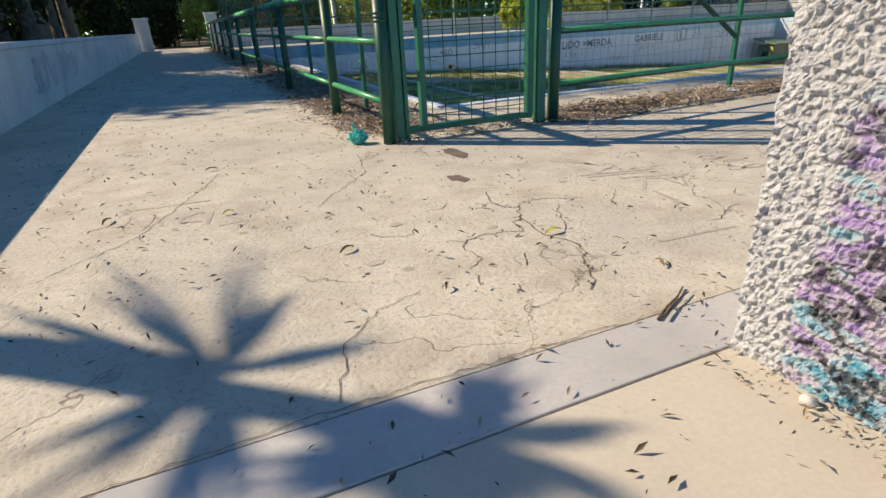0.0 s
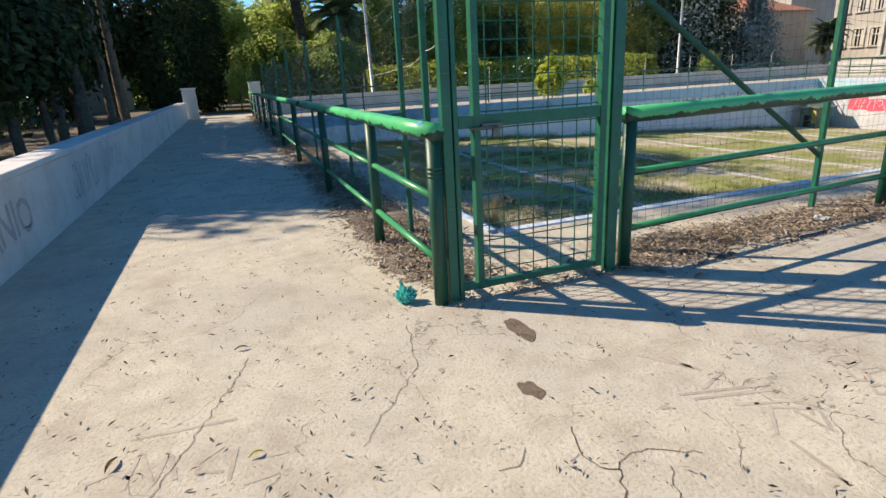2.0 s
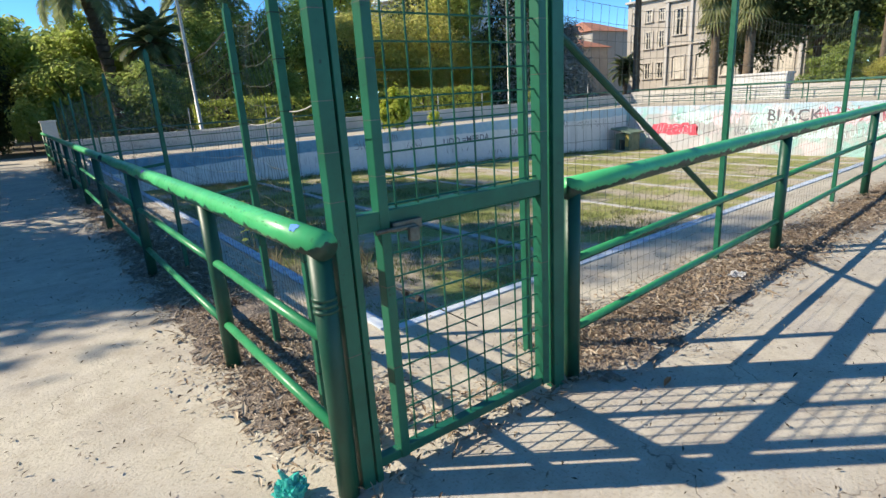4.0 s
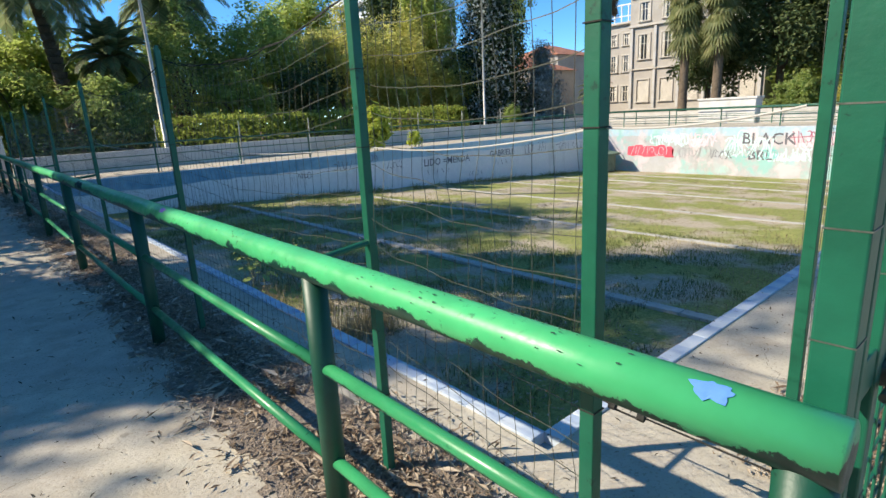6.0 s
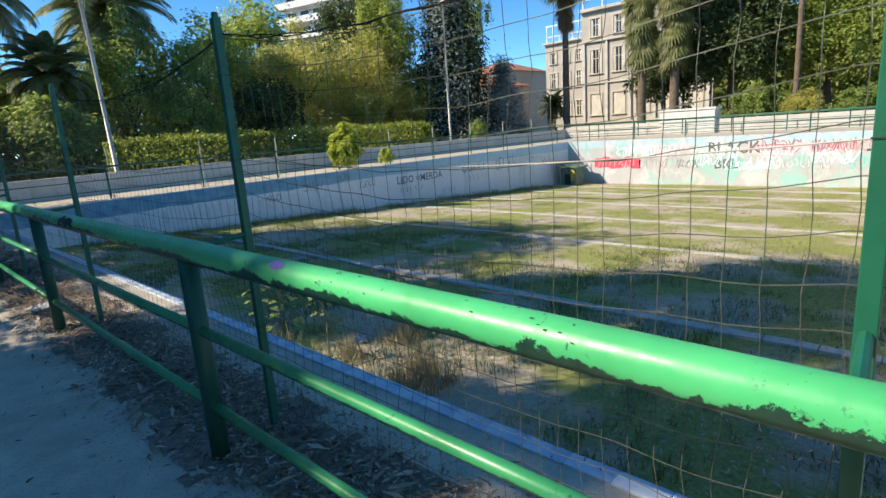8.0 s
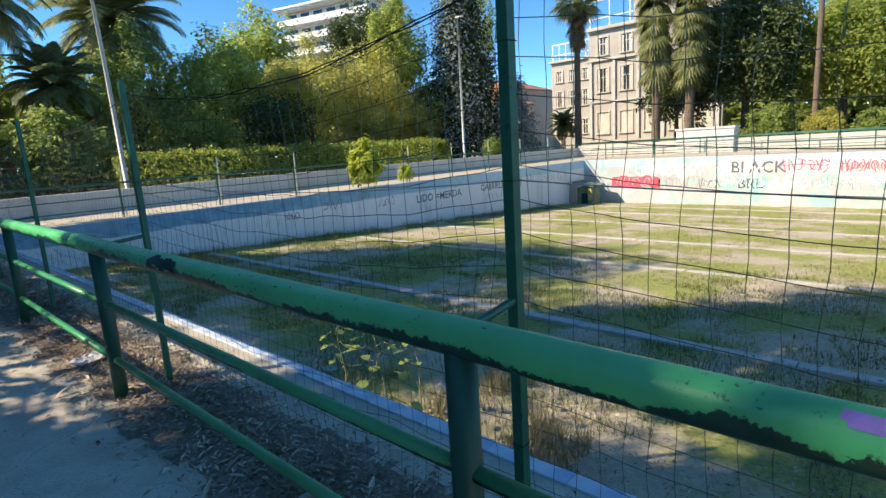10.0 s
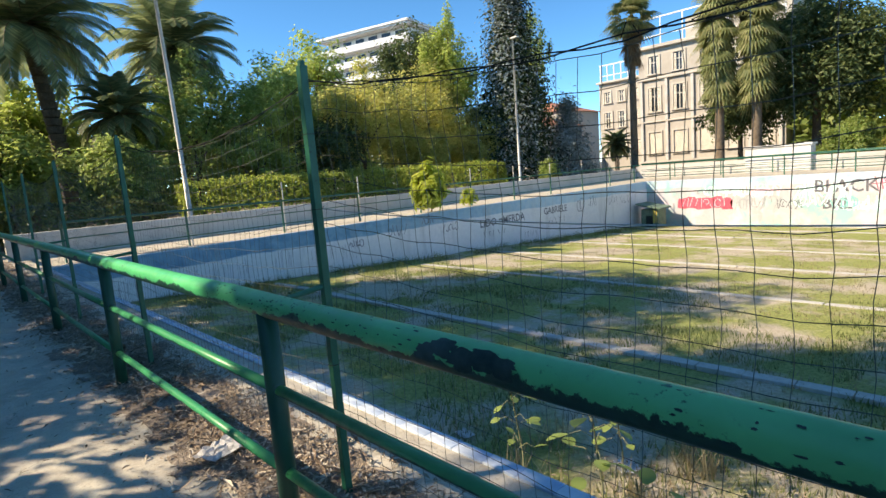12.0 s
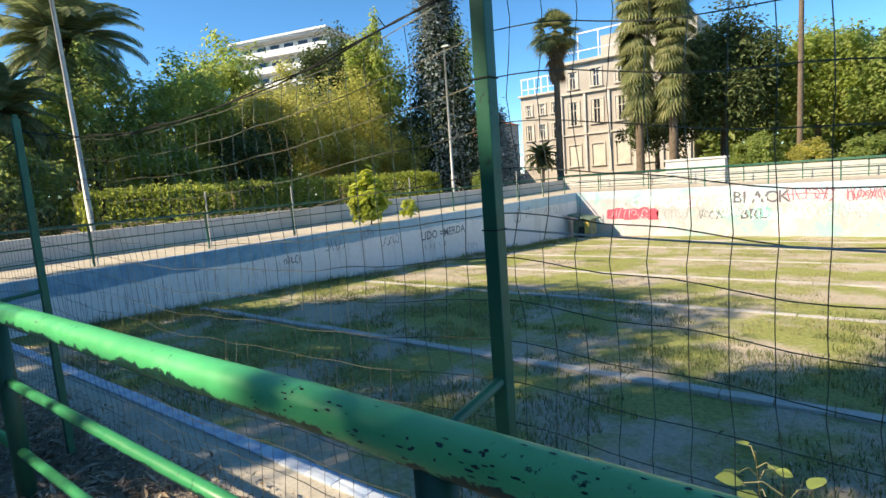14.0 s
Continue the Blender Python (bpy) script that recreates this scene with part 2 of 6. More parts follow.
M_TILE = mottled("pale_blue_coping_tile", (0.52, 0.60, 0.69), (0.62, 0.68, 0.74), (0.17, 0.31, 0.55), 30, 2.4, 0.6, 0.3, 0.004)
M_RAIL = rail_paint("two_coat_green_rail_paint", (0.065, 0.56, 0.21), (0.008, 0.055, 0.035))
M_POST = painted("sea_green_post_paint", (0.0045, 0.080, 0.048), (0.005, 0.04, 0.028))
M_FRAME = painted("faded_green_frame_paint", (0.007, 0.14, 0.08), (0.008, 0.06, 0.04))
M_WIRE = mottled("tarnished_wire", (0.10, 0.12, 0.10), (0.2, 0.22, 0.19), (0.12, 0.08, 0.05), 60, 5, 0.5, 0.1, 0.001, 0.6)
M_CABLE = mottled("black_weathered_cable", (0.02, 0.02, 0.018), (0.05, 0.05, 0.045), None, 40, 5, 0.8)
M_BARK = mottled("ridged_brown_bark", (0.09, 0.065, 0.045), (0.19, 0.145, 0.105), None, 12, 2, 0.95, 1.0, 0.04)
M_PALMBARK = mottled("fibrous_palm_trunk", (0.12, 0.09, 0.065), (0.22, 0.17, 0.12), None, 16, 3, 0.95, 1.0, 0.04)


# ---- building blocks ----
def finish(name, bm, material, smooth=False):
    me = bpy.data.meshes.new(name)
    bm.to_mesh(me)
    bm.free()
    if material:
        me.materials.append(material)
    if smooth:
        for p in me.polygons:
            p.use_smooth = True
    return me


def part(name, bm, material, parent, label="", kind="", smooth=False):
    """One mesh object under a thing or under a part."""
    ob = new(name, finish(name, bm, material, smooth))
    ob.parent = parent
    return tagged(ob, label, "", "", kind)


def thing(name, x, y, z, label, category, group="", kind="", turn=0):
    ob = new(name)
    ob.matrix_basis = pose(x, y, z, 0, 0, turn)
    ob.empty_display_size = 0.1
    return tagged(ob, label, category, group, kind)


def add_box(bm, x0, y0, z0, x1, y1, z1, bevel=0.0):
    r = bmesh.ops.create_cube(bm, size=1)
    vs = r["verts"]
    for v in vs:
        v.co = Vector(((x0 + x1) / 2 + v.co.x * (x1 - x0), (y0 + y1) / 2 + v.co.y * (y1 - y0), (z0 + z1) / 2 + v.co.z * (z1 - z0)))
    if bevel:
        es = list({e for v in vs for e in v.link_edges})
        bmesh.ops.bevel(bm, geom=es, offset=bevel, segments=2, affect="EDGES", profile=0.5)
    return bm


def box(x0, y0, z0, x1, y1, z1, bevel=0.0):
    return add_box(bmesh.new(), x0, y0, z0, x1, y1, z1, bevel)


def add_tube(bm, pts, r, segs=10, caps=True, r_end=None):
    """A pipe through the points; r may shrink towards r_end."""
    pts = [Vector(p) for p in pts]
    rings = []
    up = Vector((0.0, 0.0, 1.0))
    for i, p in enumerate(pts):
        d = (pts[min(i + 1, len(pts) - 1)] - pts[max(i - 1, 0)]).normalized()
        a = d.cross(up)
        if a.length < 0.05:
            a = d.cross(Vector((1.0, 0.0, 0.0)))
        a.normalize()
        b = d.cross(a)
        rr = r if r_end is None else r + (r_end - r) * i / max(1, len(pts) - 1)
        rings.append([bm.verts.new(p + (a * math.cos(2 * math.pi * k / segs) + b * math.sin(2 * math.pi * k / segs)) * rr) for k in range(segs)])
    for q, s in zip(rings, rings[1:]):
        for k in range(segs):
            bm.faces.new((q[k], q[(k + 1) % segs], s[(k + 1) % segs], s[k]))
    if caps:
        bm.faces.new(rings[0])
        bm.faces.new(rings[-1][::-1])
    return bm


def tube(pts, r, segs=10, r_end=None):
    return add_tube(bmesh.new(), pts, r, segs, True, r_end)


def soft_normals(bm):
    bmesh.ops.recalc_face_normals(bm, faces=bm.faces)
    return bm


def structure(name, bm, material, label, category="wall"):
    bmesh.ops.recalc_face_normals(bm, faces=bm.faces)
    return tagged(new(name, finish(name, bm, material)), label, category, "", "structure")


def ribbon(bm, pts, width, off):
    """A flat stroke as one strip: pts in a plane given by off(u, v) -> place."""
    n = len(pts)
    rows = []
    for i, (u, v) in enumerate(pts):
        a, b = pts[max(0, i - 1)], pts[min(n - 1, i + 1)]
        du, dv = b[0] - a[0], b[1] - a[1]
        d = math.hypot(du, dv) or 1e-6
        w = width / 2 * (0.85 + 0.3 * noise.noise((u * 9, v * 9, 0)))
        rows.append((bm.verts.new(off(u - dv / d * w, v + du / d * w)), bm.verts.new(off(u + dv / d * w, v - du / d * w))))
    for p, q in zip(rows, rows[1:]):
        bm.faces.new((p[0], p[1], q[1], q[0]))


# ---- ground, pavement, pool ----
PX0, PX1, PY0, PY1 = 1.08, 34.1, 1.36, 22.05      # the pool's inner edges


def floor_z(x):
    return -1.12 - 0.052 * x


gm = bmesh.new()
FAR = 900.0
for x0, y0, x1, y1 in ((-FAR, -FAR, PX0, FAR), (PX1, -FAR, FAR, FAR), (PX0, -FAR, PX1, PY0), (PX0, PY1, PX1, FAR)):
    gm.faces.new([gm.verts.new(p) for p in ((x0, y0, -0.06), (x1, y0, -0.06), (x1, y1, -0.06), (x0, y1, -0.06))])
structure("ground", gm, M_EARTH, "dry brown park earth under the trees", "ground")

pm = bmesh.new()
for x0, y0, x1, y1 in ((-3.1, -2.78, 42, PY0 - 0.10), (-3.1, PY0 - 0.10, PX0 - 0.10, 31), (PX0 - 0.10, PY1 + 0.10, 42, 25.7), (PX1 + 0.10, PY0 - 0.10, 42, PY1 + 0.10)):
    pm.faces.new([pm.verts.new(p) for p in ((x0, y0, 0), (x1, y0, 0), (x1, y1, 0), (x0, y1, 0))])
geo = bmesh.ops.extrude_face_region(pm, geom=list(pm.faces))
for v in geo["geom"]:
    if isinstance(v, bmesh.types.BMVert):
        v.co.z = -0.05
structure("pavement", pm, M_PAVE, "cracked sandy concrete pavement around the pool", "pavement")
structure("pavement_band", box(-3.1, -2.995, -0.05, 2.4, -2.785, 0.002, 0.004), M_BAND, "smooth grey cement band across the pavement", "pavement")
structure("pavement_slab", box(-3.1, -12, -0.05, 2.4, -3.0, 0.0, 0.004), M_SLAB, "sandy cement slab", "pavement")

bm = bmesh.new()
nx, ny = 44, 28
grid = [[bm.verts.new((PX0 + (PX1 - PX0) * i / nx, PY0 + (PY1 - PY0) * j / ny,
                       floor_z(PX0 + (PX1 - PX0) * i / nx) + 0.05 * noise.noise((i * 0.7, j * 0.7, 3)))) for j in range(ny + 1)] for i in range(nx + 1)]
for i in range(nx):
    for j in range(ny):
        bm.faces.new((grid[i][j], grid[i + 1][j], grid[i + 1][j + 1], grid[i][j + 1]))
pool_floor = structure("pool_floor", bm, M_TURF, "drained pool floor overgrown with patchy dry grass", "ground")
wall_far_side = structure("wall_north", box(PX0 - 0.1, PY1, -3.6, PX1 + 0.25, PY1 + 0.25, -0.012), M_POOL, "scribbled white pool wall with a pale blue top band")
wall_deep_end = structure("wall_east", box(PX1, PY0 - 0.25, -3.6, PX1 + 0.25, PY1 - 0.003, -0.012), M_POOLEND, "white deep-end pool wall covered in coloured graffiti")
structure("wall_west", box(PX0 - 0.25, PY0 - 0.25, -3.6, PX0, PY1 - 0.003, -0.053), M_POOL, "white pool wall under the walkway")
structure("wall_south", box(PX0 + 0.003, PY0 - 0.25, -3.6, PX1 - 0.003, PY0, -0.053), M_POOL, "white pool wall under the front walkway")

# lane kerbs that run across the pool floor
for k, x in enumerate((6.75, 12.4, 17.1, 21.9, 26.6, 30.6)):
    kerb = thing("lane_kerb", x, 0, floor_z(x), "long bleached concrete kerb lying in the pool grass", "kerb", "kerbs on the pool floor")
    ln = 0.62 if k == 0 else 3.2
    rise = 0.06 if k == 0 else 0.03
    block = finish("kerb_block", box(-0.10, 0, -0.1, 0.10, ln - (0.012 if k == 0 else 0.03), rise, 0.012), M_CURB)
    y = PY0 + 0.02
    while y < PY1 - 0.3 - ln:
        o = new("kerb_block", block)
        o.parent = kerb
        o.matrix_basis = pose(0.012 * noise.noise((k, y * 2.1, 1)), y, 0.02 * noise.noise((k, y * 0.8, 4)), 0.5 * noise.noise((k, y * 1.7, 8)), 1.2 * noise.noise((k, y * 1.3, 5)), 0.8 * noise.noise((k, y * 1.9, 6)))
        y += ln

# ---- walls around ----
lw = bmesh.new()
add_box(lw, -3.32, -12, -0.06, -3.0, 26.9, 0.74, 0.0)
wall_left = structure("wall_path", lw, M_WHITEWALL, "low grubby white rendered wall along the path", "wall")
structure("wall_path_coping", box(-3.36, -12, 0.74, -2.97, 26.9, 0.81, 0.012), M_WHITEWALL, "worn white coping of the low wall", "trim")
structure("wall_garden", box(0.62, 25.7, -0.06, 42, 26.0, 0.78, 0.012), M_PARAPET, "low grey parapet wall beyond the pool", "wall")
structure("wall_end", box(40.0, -6, -0.06, 40.35, 25.69, 0.92, 0.012), M_PARAPET, "low grey parapet wall behind the deep end", "wall")


def gate_pillar(x, y, h, w):
    t = thing("gate_pillar", x, y, -0.05, "weathered grey rendered pillar at the end of the path", "pillar", "pillars at the path end")
    part("shaft", box(-w / 2, -w / 2, 0, w / 2, w / 2, h, 0.02), M_PARAPET, t)
    part("cap", box(-w / 2 - 0.04, -w / 2 - 0.04, h, w / 2 + 0.04, w / 2 + 0.04, h + 0.07, 0.015), M_WHITEWALL, t)


gate_pillar(-2.8, 27.3, 1.45, 0.6)
gate_pillar(0.32, 27.6, 1.6, 0.55)

# stucco pier beside the start of the walk
bm = bmesh.new()
gx, gz = 220, 430
face = [[None] * (gz + 1) for _ in range(gx + 1)]
for i in range(gx + 1):
    for j in range(gz + 1):
        yy, zz = -3.0 - 1.2 * i / gx, 2.6 * j / gz
        d = max(0.0, noise.noise((yy * 88, zz * 70, 0))) * 0.020 + abs(noise.noise((yy * 36, zz * 36, 7))) * 0.009 + max(0.0, noise.noise((yy * 131, zz * 131, 3))) * 0.008
        face[i][j] = bm.verts.new((-0.09 - (d if 0 < i else d * 0.3), yy + 0.01 * noise.noise((zz * 20, yy * 3, 2)), zz))
for i in range(gx):
    for j in range(gz):
        bm.faces.new((face[i][j], face[i][j + 1], face[i + 1][j + 1], face[i + 1][j]))
edge = [bm.verts.new((0.28, -3.0, 2.6 * j / gz)) for j in range(gz + 1)]
for j in range(gz):
    bm.faces.new((face[0][j], edge[j], edge[j + 1], face[0][j + 1]))
add_box(bm, -0.06, -4.2, 0.0, 0.279, -3.02, 2.6)


def stucco_spray():
    m, n, l, b = shader("stucco_with_sprayed_colours", 0.85, 0, 0.25)
    tc = n.new("ShaderNodeTexCoord")
    sep = n.new("ShaderNodeSeparateXYZ")
    l.new(tc.outputs["Object"], sep.inputs[0])
    base = mix(n, l, ramp(n, l, noise_node(n, l, 30, 6), [(0.3, (0, 0, 0)), (0.7, (1, 1, 1))]), (0.50, 0.51, 0.52), (0.65, 0.66, 0.665))
    band = noise_node(n, l, 5.5, 4, stretch=(1, 0.7, 2.4))
    hue = ramp(n, l, band, [(0.34, (0.05, 0.30, 0.42)), (0.43, (0.30, 0.50, 0.60)), (0.47, (0.5, 0.5, 0.52)), (0.52, (0.34, 0.22, 0.50)), (0.58, (0.52, 0.42, 0.66)), (0.63, (0.5, 0.48, 0.5)), (0.68, (0.30, 0.2, 0.42))])
    ma = n.new("ShaderNodeMath")
    ma.operation = "MULTIPLY_ADD"
    l.new(noise_node(n, l, 4, 4), ma.inputs[0])
    ma.inputs[1].default_value = 0.28
    l.new(sep.outputs[1], ma.inputs[2])
    ad = n.new("ShaderNodeMath")
    ad.operation = "ADD"
    ad.inputs[1].default_value = 3.06
    l.new(ma.outputs[0], ad.inputs[0])
    where = ramp(n, l, ad.outputs[0], [(0.0, (1, 1, 1)), (0.03, (0, 0, 0))])
    line = noise_node(n, l, 3.2, 3, stretch=(1, 0.75, 2.0))
    line = ramp(n, l, line, [(0.465, (0, 0, 0)), (0.482, (0.9, 0.9, 0.9)), (0.505, (0.9, 0.9, 0.9)), (0.522, (0, 0, 0))])
    hue = mix(n, l, line, hue, (0.05, 0.048, 0.055))
    bare = ramp(n, l, noise_node(n, l, 48, 5), [(0.5, (0, 0, 0)), (0.6, (0.55, 0.55, 0.55))])
    hue = mix(n, l, bare, hue, base)
    l.new(mix(n, l, where, base, hue), b.inputs["Base Color"])
    bump(n, l, b, noise_node(n, l, 95, 6, rough=0.7), 0.9, 0.012)
    return m


bmesh.ops.recalc_face_normals(bm, faces=bm.faces)
tagged(new("stucco_pier", finish("stucco_pier", bm, stucco_spray(), False)), "rough white stucco pier sprayed with violet and teal", "pier")


# ---- green pipe railing, gate and wire fence ----
RAIL_Z, MID_Z, LOW_Z = 1.095, 0.70, 0.295
POSTS_Y = (1.57, 4.22, 7.45, 10.48, 13.55, 16.6, 19.65, 22.7, 25.75)


def pipe_y(y0, y1, r, seg=1.2, wob=0.0):
    n = max(2, int((y1 - y0) / seg))
    return soft_normals(tube([(wob * noise.noise((0, i * 0.8, r * 50)), y0 + (y1 - y0) * i / n, wob * noise.noise((5, i * 0.8, r * 50))) for i in range(n + 1)], r, 24 if r > 0.04 else 14))


def railing(name, label, posts, start, end, origin, turn):
    """A pipe railing along its own y: fat top rail, two thin rails, round posts."""
    t = thing(name, *origin, label, "railing", "pipe railings", "", turn)
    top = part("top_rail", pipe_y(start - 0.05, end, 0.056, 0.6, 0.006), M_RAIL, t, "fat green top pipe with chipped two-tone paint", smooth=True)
    top.location = (0, 0, RAIL_Z)
    stops = [start] + [p for p in posts if start < p < end] + [end]
    for a, b in zip(stops, stops[1:]):
        for z in (MID_Z, LOW_Z):
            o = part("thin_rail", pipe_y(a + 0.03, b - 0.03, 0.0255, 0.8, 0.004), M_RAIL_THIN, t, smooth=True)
            o.location = (0, 0, z)
    for p in posts:
        bm = tube([(0, 0, -0.05), (0, 0, 0.5), (0, 0, RAIL_Z - 0.03)], 0.046, 20)
        o = part("post", soft_normals(bm), M_POST, t, smooth=True)
        o.location = (0, p, 0)
    return t


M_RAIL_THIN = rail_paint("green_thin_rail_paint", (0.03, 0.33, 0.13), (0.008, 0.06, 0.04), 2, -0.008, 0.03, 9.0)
main_rail = railing("pipe_railing", "green painted pipe railing with chipped paint along the pool path", (0.0,) + POSTS_Y, 0.0, 27.2, (0, 0, 0), 0)
front_rail = railing("pipe_railing", "dark green pipe railing between pavement and pool front", (0.0, 3.2, 6.4, 9.6, 12.8, 16.0, 19.2), 0.0, 22.4, (1.43, 0.0, 0), -86)
# collars on the corner post
bm = bmesh.new()
for z in (0.83, 0.855, 0.88):
    add_tube(bm, [(0, 0, z), (0, 0, z + 0.013)], 0.0495, 20)
part("collar", soft_normals(bm), M_POST, main_rail, smooth=True)

# gate
TOP = 2.32
gate = thing("mesh_gate", 0, 0.0, 0, "closed green steel gate with welded bar mesh", "gate")
for nm, x0, x1 in (("frame_post", 0.055, 0.115), ("frame_post", 0.125, 0.155), ("stile", 0.255, 0.30), ("stile", 1.165, 1.215), ("frame_post", 1.255, 1.335)):
    part(nm, box(x0, -0.03, 0.0 if nm == "frame_post" else 0.06, x1, 0.03, TOP, 0.004), M_FRAME, gate)
part("gate_rail", box(0.157, -0.026, 1.10, 1.163, 0.03, 1.175, 0.004), M_FRAME, gate)
part("gate_rail", box(0.157, -0.022, 0.06, 1.163, 0.024, 0.105, 0.004), M_FRAME, gate)
part("gate_rail", box(0.157, -0.022, TOP - 0.05, 1.163, 0.024, TOP, 0.004), M_FRAME, gate)
for i in range(8):
    x = 0.30 + 0.865 * (i + 0.5) / 8
    part("bar", tube([(x, 0, 0.09), (x, 0.004, 1.15), (x, 0, TOP - 0.02)], 0.0042, 6), M_FRAME, gate)
for i in range(21):
    z = 0.17 + 0.102 * i
    if z < TOP - 0.05:
        part("cross_bar", tube([(0.27, 0.007, z), (1.2, 0.007, z)], 0.0042, 6), M_FRAME, gate)
for x0, x1, heights in ((0.053, 0.117, (0.62, 1.24, 1.42, 1.6, 1.9)), (0.253, 0.302, (0.5, 0.86, 1.31, 1.52, 1.74, 1.93)), (1.163, 1.217, (0.4, 0.75, 1.4, 1.66, 1.9))):
    for z in heights:
        part("wire_tie", box(x0 + 0.0015, -0.0315, z, x1 - 0.0015, 0.0315, z + 0.0028), M_WIRE, gate)
bm = box(0.30, -0.05, 1.085, 0.44, -0.026, 1.125, 0.004)
add_tube(bm, [(0.22, -0.05, 1.10), (0.40, -0.055, 1.10)], 0.009, 8)
add_box(bm, 0.36, -0.075, 1.04, 0.41, -0.052, 1.10, 0.006)
part("latch", bm, M_WIRE, gate, "rusty sliding latch with padlock")

# wire fence behind the main railing
wire = thing("wire_fence", 0.34, 0, 0, "sagging wire mesh fence on thin green posts beside the pool", "fence", "wire fences")
TALL_Y = (0.48, 1.69, 4.27, 7.49, 10.85, 14.1, 17.3, 20.5)
for y in TALL_Y:
    bm = box(-0.02, -0.02, -0.05, 0.02, 0.02, 2.17, 0.003)
    add_box(bm, -0.013, -0.013, 2.168, 0.013, 0.013, 2.195, 0.004)
    o = part("fence_post", bm, M_FRAME, wire)
    o.location = (-0.2 if y < 1 else 0, y, 0)
for y in (1.69, 4.27, 7.49, 10.85, 14.1):
    o = part("arm", tube([(0.0, 0, 1.11), (-0.32, -0.02, 1.085)], 0.014, 8), M_FRAME, wire)
    o.location = (0, y, 0)


def wire_net(along, z0, z1, stops, step_u, step_v, wob, sag, seed):
    """Wavy wires: along(u, v, d) -> place."""
    bm = bmesh.new()
    u0, u1 = stops[0], stops[-1]

    def drop(u, v):
        for a, b in zip(stops, stops[1:]):
            if a <= u <= b:
                f = (u - a) / (b - a)
                return -4 * f * (1 - f) * sag * ((v - z0) / (z1 - z0)) * min(1.0, (b - a) / 3)
        return 0.0

    def place(u, v, k):
        du = wob * noise.noise((u * 3.1, v * 5.3, seed + k))
        dd = wob * 1.6 * noise.noise((u * 1.7, v * 2.9, seed + 9))
        return along(u + du, v + drop(u, v) + wob * 0.7 * noise.noise((u * 4.3, v * 2, seed + 4)), dd)
    n = int((u1 - u0) / step_u)
    for i in range(n + 1):
        u = u0 + (u1 - u0) * i / n
        add_tube(bm, [place(u, z0 + (z1 - z0) * j / 22, 1) for j in range(23)], 0.0013, 3, False)
    m = int((z1 - z0) / step_v)
    for j in range(m + 1):
        v = z0 + (z1 - z0) * j / m
        q = int((u1 - u0) / 0.07)
        add_tube(bm, [place(u0 + (u1 - u0) * i / q, v, 2) for i in range(q + 1)], 0.0016, 3, False)
    return bm


part("wire_mesh", wire_net(lambda u, v, d: (0.028 + d - 0.2 * max(0.0, min(1.0, (1.69 - u) / 1.21)), u, v), 0.12, 2.08, TALL_Y, 0.078, 0.105, 0.022, 0.16, 3), M_WIRE, wire, "wavy rusted wire mesh", "stuff")
bm = bmesh.new()
for a, b in zip(TALL_Y[1:], TALL_Y[2:]):
    for k in range(2):
        pts = []
        for i in range(25):
            f = i / 24
            pts.append((0.03 + 0.012 * noise.noise((i * 0.5, k, a)), a + (b - a) * f, 2.10 - 4 * f * (1 - f) * 0.16 * min(1.0, (b - a) / 3) + 0.02 * noise.noise((i * 0.45, k * 3, a))))
        add_tube(bm, pts, 0.0026, 5)
    for i in range(26):
        f = random.random()
        c = Vector((0.03, a + (b - a) * f, 2.10 - 4 * f * (1 - f) * 0.16 * min(1.0, (b - a) / 3)))
        add_tube(bm, [c, c + Vector((random.uniform(-0.03, 0.03), random.uniform(-0.05, 0.05), random.uniform(-0.05, 0.05))) * 0.7], 0.0018, 3)
part("top_cable", bm, M_CABLE, wire, "dark twisted cable with dry tendrils", "stuff")

wire_stops = [(-0.24, 0.08, 1.60), (-0.19, 0.48, 1.57), (0.03, 1.69, 1.50), (0.03, 4.27, 1.49), (0.03, 7.49, 1.49)]
slack = []
for a, b in zip(wire_stops, wire_stops[1:]):
    for k in range(16):
        q = k / 16
        slack.append(Vector(a).lerp(Vector(b), q) + Vector((0, 0, -0.025 * (b[1] - a[1]) ** 0.7 * 4 * q * (1 - q))))
part("tension_wire", tube(slack + [wire_stops[-1]], 0.0024, 6), M_PARAPET, wire, "pale slack tension wire")
# turns of tie wire round the posts nearest the gate
for x, y, w, heights in ((-0.2, 0.48, 0.0225, (0.33, 0.9, 1.57, 1.78, 1.96)), (0.0, 1.69, 0.0225, (0.4, 0.935, 1.5, 1.8)), (0.0, 4.27, 0.0225, (0.6, 1.49, 1.9)), (0.0, 7.49, 0.0225, (0.7, 1.49, 1.85))):
    for z in heights:
        bm = box(x - w, y - w, z, x + w, y + w, z + 0.003)
        add_tube(bm, [(x + w, y, z + 0.003), (x + w + 0.03, y + 0.015, z + 0.012)], 0.0018, 4)
        part("wire_tie", bm, M_CABLE, wire)

# straining wire with a turnbuckle inside the gate
stay_a, stay_c, stay_b = Vector((0.558, 1.04, 0.45)), Vector((0.582, 0.821, 0.42)), Vector((0.609, 0.58, 0.4))
along = (stay_b - stay_a).normalized()
bm = tube([stay_a - along * 0.25, stay_c - along * 0.05], 0.004, 6)
add_tube(bm, [stay_c + along * 0.05, stay_b + along * 0.3], 0.004, 6)
part("straining_wire", bm, M_CABLE, wire, "dark straining wire")
bm = bmesh.new()
for dz in (-0.016, 0.016):
    add_tube(bm, [stay_c - along * 0.055 + Vector((0, 0, dz)), stay_c + along * 0.055 + Vector((0, 0, dz))], 0.0045, 8)
